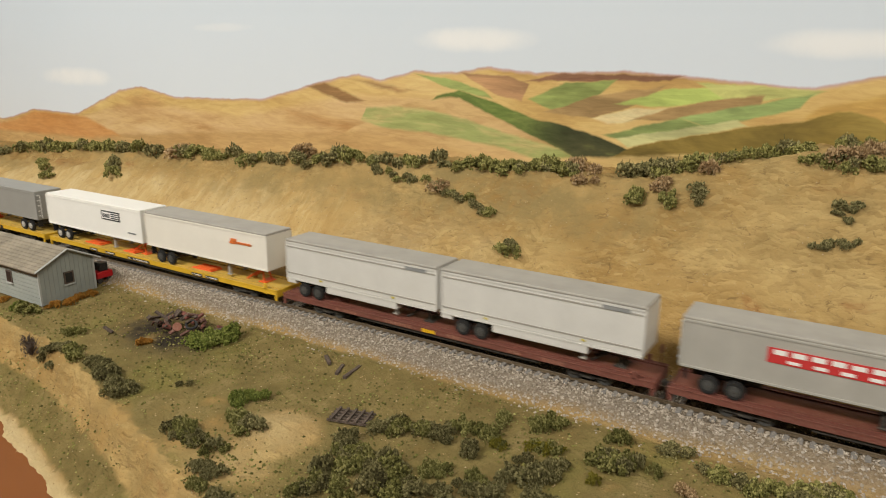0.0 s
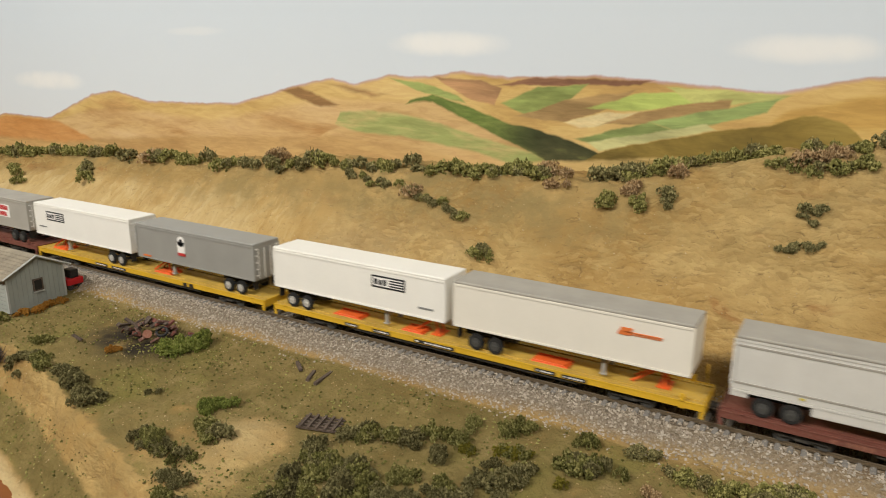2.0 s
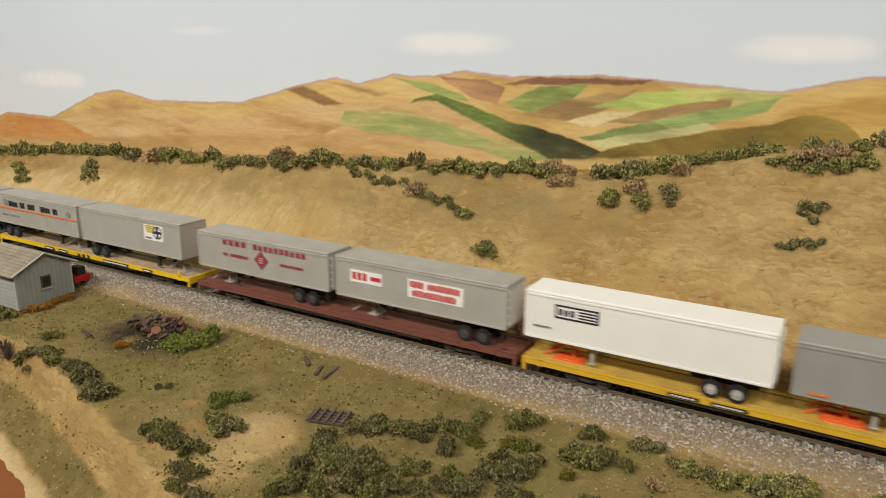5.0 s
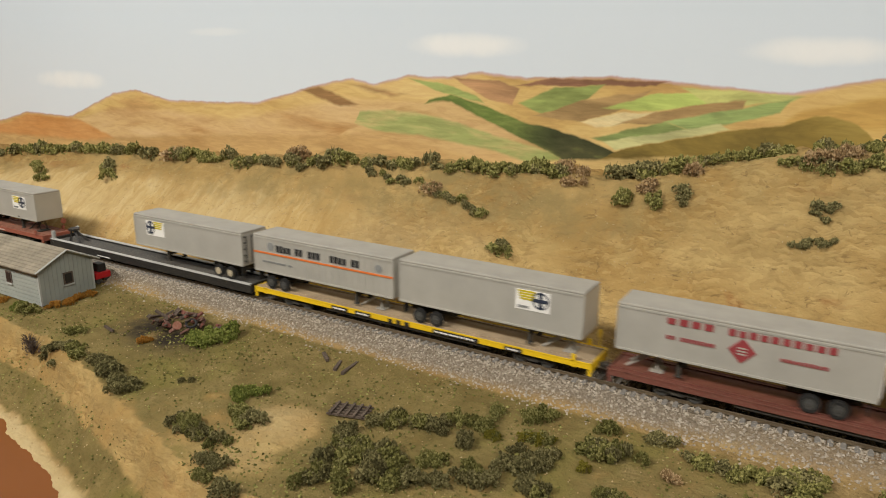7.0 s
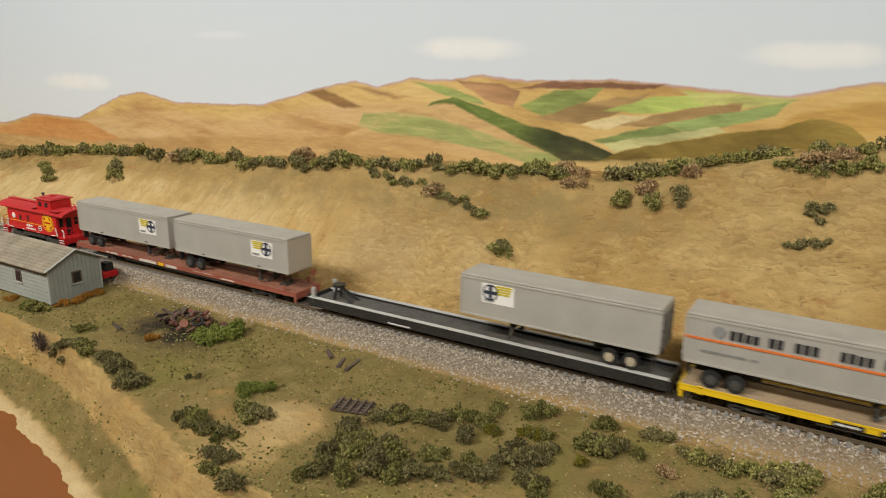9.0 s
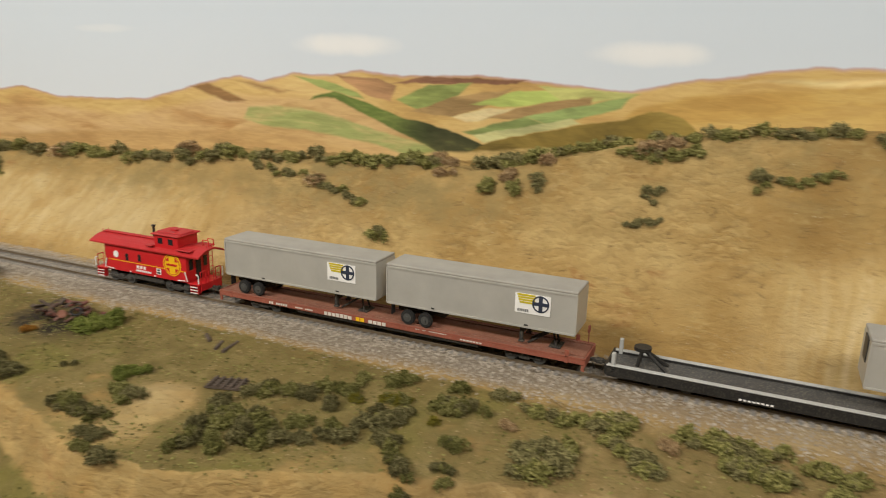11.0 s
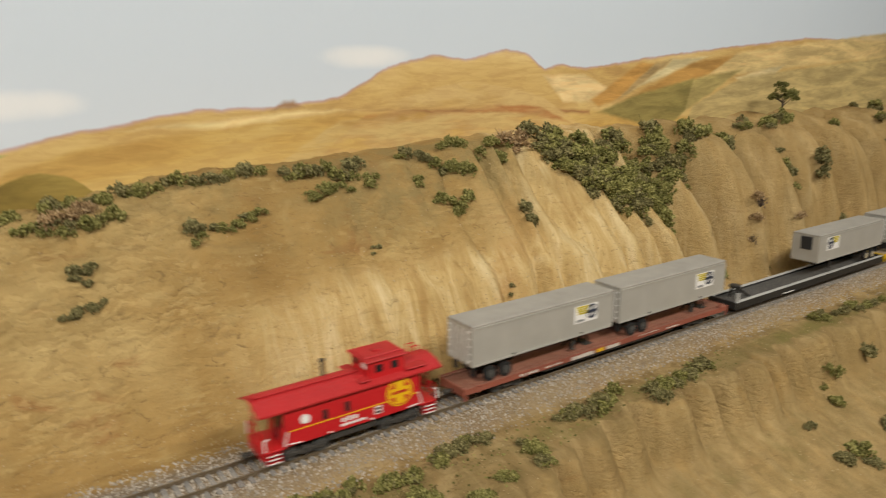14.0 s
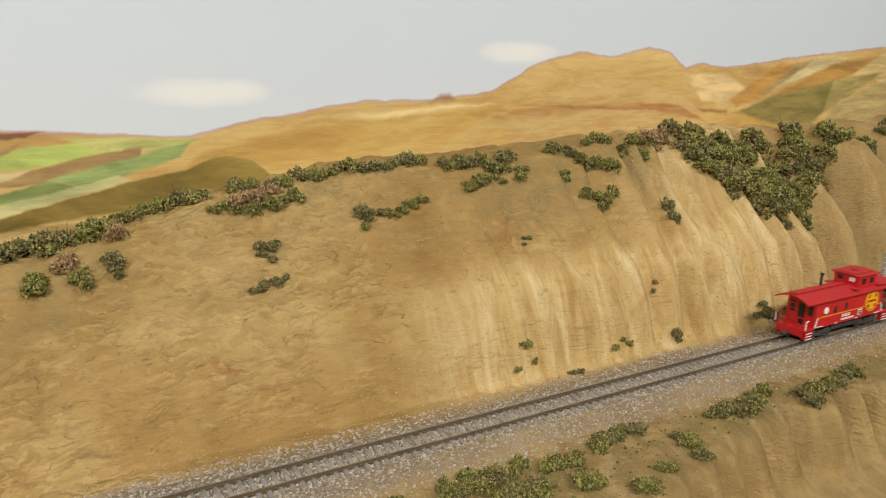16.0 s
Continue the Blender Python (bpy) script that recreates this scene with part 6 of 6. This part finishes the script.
hedge(((-0.06, -0.50), (0.09, -0.56), (0.23, -0.54),), 8, 0.042, "dg", 0.50)
hedge(((0.10, -1.07), (0.23, -1.12), (0.36, -0.95),), 12, 0.055, "gd", 0.60)
hedge(((0.08, -0.95), (0.19, -0.89), (0.35, -0.85),), 9, 0.050, "dg", 0.60)
hedge(((0.27, -0.56), (0.46, -0.48), (0.66, -0.48),), 11, 0.050, "gd", 0.60)
hedge(((0.48, -0.66), (0.54, -0.65),), 4, 0.040, "g", 0.35)
hedge(((0.61, -0.74), (0.75, -0.80), (0.82, -0.88),), 10, 0.050, "gd", 0.60)
hedge(((0.84, -0.61), (0.90, -0.61),), 3, 0.045, "b", 0.35)
hedge(((0.89, -0.50), (1.04, -0.49), (1.22, -0.41),), 9, 0.045, "gd", 0.50)
hedge(((1.16, -0.63), (1.32, -0.63), (1.44, -0.70),), 13, 0.052, "gd", 0.60)
hedge(((1.19, -0.50), (1.31, -0.51), (1.48, -0.38),), 7, 0.045, "gd", 0.35)
hedge(((1.59, -0.51), (1.73, -0.51), (1.83, -0.52),), 8, 0.045, "gd", 0.50)
hedge(((1.98, -0.49), (2.18, -0.43), (2.46, -0.39),), 11, 0.045, "gd", 0.50)
hedge(((1.68, -0.71), (1.79, -0.76),), 5, 0.040, "g", 0.35)
hedge(((1.99, -0.86), (2.07, -0.92),), 5, 0.040, "g", 0.35)
hedge(((2.26, -0.78), (2.30, -0.85),), 4, 0.038, "g", 0.35)
hedge(((2.60, -0.54), (2.60, -0.72), (2.63, -0.85),), 8, 0.040, "gd", 0.40)
hedge(((3.03, -0.46), (3.24, -0.55), (3.60, -0.48),), 14, 0.045, "gd", 0.50)
hedge(((3.85, -0.55), (4.09, -0.61), (4.41, -0.55), (4.74, -0.51),), 18, 0.045, "gd", 0.60)
hedge(((3.84, -0.70), (3.95, -0.70),), 4, 0.040, "d", 0.35)
hedge(((1.15, -0.57), (1.30, -0.66), (1.48, -0.66),), 10, 0.045, "gd", 0.60)
hedge(((0.46, -0.51), (0.65, -0.73), (0.78, -0.84),), 12, 0.045, "gd", 0.60)
hedge(((0.90, -0.40), (1.10, -0.40), (1.30, -0.42),), 8, 0.040, "gd", 0.50)
hedge(((6.41, -0.45), (7.23, -0.57), (8.28, -0.72),), 16, 0.045, "gd", 0.60)
hedge(((5.92, -0.87), (6.21, -0.89),), 4, 0.040, "g", 0.35)
hedge(((5.84, -1.02), (5.86, -1.05),), 2, 0.040, "g", 0.35)
hedge(((5.20, -1.14), (5.25, -1.16),), 2, 0.035, "d", 0.35)
hedge(((6.02, -1.36), (5.97, -1.47), (6.05, -1.58),), 6, 0.045, "gd", 0.35)
hedge(((5.16, -1.42), (5.17, -1.49), (5.46, -1.59),), 7, 0.045, "d", 0.35)
join_brush()


# ---- small things on the bench ----
SHED_X, SHED_Y = -5.44, -0.965
PILE = (-3.98, -0.72)
STICKS = (((-2.648, -0.489), (-2.541, -0.572)), ((-2.412, -0.654), (-2.465, -0.519)), ((-2.331, -0.672), (-2.352, -0.466)))
GRATE = (-1.985, -1.02, 16)
CART = (-5.56, -0.33)
TREE = (8.75, 1.4, 0.46)
def shed():
    s = thing("shed", "weathered blue-grey clapboard shed with a shingle roof", "shed", at=pose(SHED_X * DM, SHED_Y * DM, float(land(SHED_X, SHED_Y + 0.2)) * DM - 0.0006))
    L, W, H, P = 1.15, 0.50, 0.33, 0.125  # runs along -x, gable wall at x = 0
    bm = B()
    prof = [(0, 0), (W, 0), (W, H), (W / 2, H + P), (0, H)]
    a = [bm.verts.new((0, y, z)) for y, z in prof]
    b = [bm.verts.new((-L, y, z)) for y, z in prof]
    bm.faces.new(a)
    bm.faces.new(b[::-1])
    for k in range(5):
        j = (k + 1) % 5
        bm.faces.new((a[k], b[k], b[j], a[j]))
    bmesh.ops.recalc_face_normals(bm, faces=bm.faces)
    part("wall", bm, M_SHED, s)
    for k in range(13):
        y = 0.012 + k * (W - 0.024) / 12
        top = H + P * (1 - abs(y - W / 2) / (W / 2))
        bm = B()
        box(bm, -0.001, 0.005, y - 0.004, y + 0.004, 0, top - 0.012)
        part("batten", bm, M_SHED, s)
    for k in range(9):
        bm = B()
        box(bm, -L, 0.0, -0.006, 0.001, 0.036 * k, 0.036 * k + 0.031)
        part("clapboard", bm, M_SHED, s)
    for y in (0.0, W):
        bm = B()
        box(bm, -0.004, 0.008, y - 0.008, y + 0.008, 0, H)
        part("corner_board", bm, M_SHEDTRIM, s)
    for sgn in (-1, 1):
        n = 9
        for k in range(n):
            bm = B()
            t0, t1 = k / n, (k + 1.25) / n
            y0, y1 = W / 2 + sgn * t0 * (W / 2 + 0.05), W / 2 + sgn * min(t1, 1.02) * (W / 2 + 0.05)
            z0, z1 = H + P + 0.016 - t0 * (P + 0.025), H + P + 0.016 - min(t1, 1.02) * (P + 0.025)
            q = [bm.verts.new(p) for p in ((0.05, y0, z0 - 0.004), (-L - 0.05, y0, z0 - 0.004), (-L - 0.05, y1, z1 + 0.004), (0.05, y1, z1 + 0.004))]
            w = [bm.verts.new(v.co - Vector((0, 0, 0.012))) for v in q]
            bm.faces.new(q)
            bm.faces.new(w[::-1])
            for i in range(4):
                bm.faces.new((q[i], w[i], w[(i + 1) % 4], q[(i + 1) % 4]))
            bmesh.ops.recalc_face_normals(bm, faces=bm.faces)
            part("shingle_course", bm, M_SHINGLE, s)
    for sgn in (-1, 1):
        bm = B()
        rod(bm, (0.052, W / 2, H + P + 0.008), (0.052, W / 2 + sgn * (W / 2 + 0.05), H - 0.014), 0.009, seg=4)
        part("barge_board", bm, M_SHEDTRIM, s)
    for wall, c in (("x", 0.26), ("y", -0.46), ("y", -0.95)):
        bm, bp, bs = B(), B(), B()
        z0, z1 = 0.14, 0.25
        if wall == "x":
            box(bm, 0.004, 0.012, c - 0.045, c + 0.045, z0, z1)
            box(bp, 0.010, 0.014, c - 0.032, c + 0.032, z0 + 0.012, z1 - 0.012)
            box(bs, 0.004, 0.02, c - 0.05, c + 0.05, z0 - 0.012, z0)
        else:
            box(bm, c - 0.045, c + 0.045, -0.013, -0.005, z0, z1)
            box(bp, c - 0.032, c + 0.032, -0.016, -0.011, z0 + 0.012, z1 - 0.012)
            box(bs, c - 0.05, c + 0.05, -0.02, -0.005, z0 - 0.012, z0)
        w = part("window", bm, M_OLDWOOD, s)
        part("pane", bp, M_GLASS, w)
        part("sill", bs, M_SHEDTRIM, w)


shed()


def on_land(x, y, rz=0.0, up=0.0):
    return pose(x * DM, y * DM, (float(land(x, y)) + up) * DM, 0, 0, rz)


def scrap_pile(x, y):
    s = thing("scrap_pile", "heap of rusty scrap, planks and an old tyre", "scrap pile", at=on_land(x, y, 38))
    r = random.Random(4)
    for k in range(46):
        bm = B()
        u, v = r.gauss(0, 0.16), r.gauss(0, 0.075)
        h = max(0.0, 0.15 * (1 - (u / 0.34) ** 2 - (v / 0.16) ** 2))
        l, w, t = r.uniform(0.03, 0.13), r.uniform(0.012, 0.04), r.uniform(0.008, 0.022)
        box(bm, -l / 2, l / 2, -w / 2, w / 2, -t / 2, t / 2, 0.002)
        bmesh.ops.transform(bm, matrix=Matrix.Translation((u, v, h * r.uniform(0.3, 1.0) + 0.01)) @ Euler((r.uniform(-0.8, 0.8), r.uniform(-0.6, 0.6), r.uniform(0, 3.14))).to_matrix().to_4x4(), verts=bm.verts)
        part("scrap_piece", bm, r.choice((M_RUST, M_RUST, M_OLDWOOD, M_OLDWOOD, M_OXIDE)), s)
    bm = B()
    for k in range(16):
        a, b = 2 * math.pi * k / 16, 2 * math.pi * (k + 1) / 16
        rod(bm, (0.13 + 0.04 * math.cos(a), 0.035 * math.sin(a) - 0.06, 0.075 + 0.02 * math.sin(a)), (0.13 + 0.04 * math.cos(b), 0.035 * math.sin(b) - 0.06, 0.075 + 0.02 * math.sin(b)), 0.011, seg=6)
    part("tyre", bm, M_TYRE, s)
    bm = B()
    rod(bm, (0.02, -0.07, 0.06), (0.03, -0.09, 0.075), 0.034, seg=16)
    part("drum_lid", bm, M_OXDECK, s)


scrap_pile(*PILE)

for (x0, y0), (x1, y1) in STICKS:
    bm = B()
    l = math.hypot(x1 - x0, y1 - y0)
    box(bm, 0, l, -0.013, 0.013, -0.004, 0.020, 0.003)
    ob = part("old_tie", bm, M_OLDWOOD)
    ob.matrix_basis = on_land(x0, y0, math.degrees(math.atan2(y1 - y0, x1 - x0)), 0.002)
    tagged(ob, "discarded dark wooden tie lying in the grass", "wood beam", "loose ties")


def grating(x, y, rz):
    g = thing("wooden_grating", "old grey wooden grating lying on the ground", "grating", at=on_land(x, y, rz, 0.006))
    for k in range(5):
        bm = B()
        box(bm, -0.11 + 0.052 * k, -0.095 + 0.052 * k, -0.08, 0.08, 0.012, 0.022)
        part("cross_slat", bm, M_OLDWOOD, g)
    for k in range(5):
        bm = B()
        box(bm, -0.13, 0.13, -0.075 + 0.034 * k, -0.063 + 0.034 * k, 0.0, 0.012)
        part("long_slat", bm, M_OLDWOOD, g)


grating(*GRATE)


def track_cart(x, y):
    c = thing("track_cart", "small red track maintenance cart beside the shed", "cart", at=on_land(x, y, 90, 0.0))
    bm = B()
    box(bm, -0.08, 0.08, -0.07, 0.07, 0.045, 0.105, 0.005)
    part("body", bm, M_CABRED, c)
    bm = B()
    box(bm, -0.03, 0.05, -0.05, 0.05, 0.105, 0.185, 0.006)
    part("cab", bm, M_BLACK, c)
    for sx in (-0.05, 0.05):
        for sy in (-0.06, 0.06):
            bm = B()
            rod(bm, (sx, sy - 0.006, 0.03), (sx, sy + 0.006, 0.03), 0.03, seg=12)
            part("wheel", bm, M_GRIME, c)


track_cart(*CART)
for k in (-1, 1):
    bm = B()
    box(bm, -0.012, 0.012, -0.20, 0.13, 0.0, 0.022, 0.003)
    ob = part("timber", bm, M_OLDWOOD)
    ob.matrix_basis = pose((CART[0] + 0.065 * k) * DM, (CART[1] + 0.19) * DM, float(land(CART[0], CART[1] + 0.02)) * DM + 0.001, 9)
    tagged(ob, "weathered set-off timber running to the track", "wood beam", "set-off timbers")


def tree(x, y, high):
    t = thing("tree", "small bare-trunked tree with sparse green crown on the ridge", "tree", at=on_land(x, y))
    bm = B()
    r = random.Random(8)
    rod(bm, (0, 0, -0.02), (0.02, 0, high * 0.5), 0.014, 0.010, 7)
    tips = []
    for k in range(7):
        a = k * 2.4
        tip = (0.02 + 0.11 * math.cos(a), 0.11 * math.sin(a), high * r.uniform(0.55, 0.95))
        rod(bm, (0.015, 0, high * r.uniform(0.3, 0.5)), tip, 0.007, 0.003, 5)
        tips.append(tip)
    part("trunk", bm, M_OLDWOOD, t)
    for tip in tips:
        ob = new("foliage", r.choice(LOOKS["g"][0]))
        ob.parent = t
        ob.matrix_basis = Matrix.LocRotScale((Vector(tip) - Vector((0, 0, 0.03))) * DM, None, (0.10 * r.uniform(0.8, 1.2), 0.10 * r.uniform(0.8, 1.2), 0.09))


tree(*TREE)

# fallen rocks at the foot of the bank and on the bench, tufts in the turf
g = np.random.default_rng(12)


def specks(name, label, category, count, size, xr, yr, mat, accept, seed, lift=0.3):
    r = np.random.default_rng(seed)
    x, y = r.uniform(*xr, count), r.uniform(*yr, count)
    ok = accept(x, y) > r.random(count)
    x, y = x[ok], y[ok]
    ob = scatter_stones(name, label, np.stack([x, y, land(x, y) + lift * size], -1), size, seed + 1)
    ob.data.materials.clear()
    ob.data.materials.append(mat)
    return tagged(ob, category=category)


def turfy(x, y):
    d = along(BLUFF, x) - y
    top = (y < -0.4) * (d < 0)
    low = (x < -1.8) * (d > 0.1) * (d < 0.36)
    bare = np.exp(-(((x - MOUND[0]) / 0.24) ** 2 + ((y - MOUND[1]) / 0.2) ** 2))
    return np.clip(1 - 1.5 * bare, 0, 1) * (top * np.where(x < -0.8, 0.8, 0.35) + low * 0.9) * (0.25 + step(fbm(x * 2.5, y * 2.5 + 60), 0.35, 0.6))


specks("grass_tufts", "olive and green turf flecks on the bench", "grass", 15000, 0.0095, (-7, 5), (-2.2, -0.38), M_BUSH, turfy, 31)
specks("dry_grass", "straw-coloured dry grass flecks", "grass", 9000, 0.006, (-7, 6), (-2.2, -0.36), foliage("straw_fleck", (0.17, 0.13, 0.05), (0.25, 0.19, 0.075), (0.33, 0.26, 0.11)), turfy, 33)
M_SCREE = stone("ochre_scree", (0.24, 0.15, 0.06), (0.40, 0.28, 0.13), (0.62, 0.52, 0.34))
specks("scree", "ochre crumbs of stone on the slopes", "gravel", 14000, 0.0065, (-7, 7), (0.34, 1.5), M_SCREE, lambda x, y: 0.25 + 0.75 * (y < 0.62), 35)
specks("pebbles", "pale crumbs of stone on the bench", "gravel", 5000, 0.0055, (-6, 7), (-2.0, -0.36), M_SCREE, lambda x, y: 0.6 + 0 * x, 37)


def motions():
    """Everything in the train rolls ahead at a steady pace for the whole clip."""
    for ob, offset, z in MOVING:
        walk(ob, [(t, pose((REAR + offset + PACE * t) * DM, 0, z * DM)) for t in (0.0, 4.0, 8.0, 12.0, 16.0)])


motions()
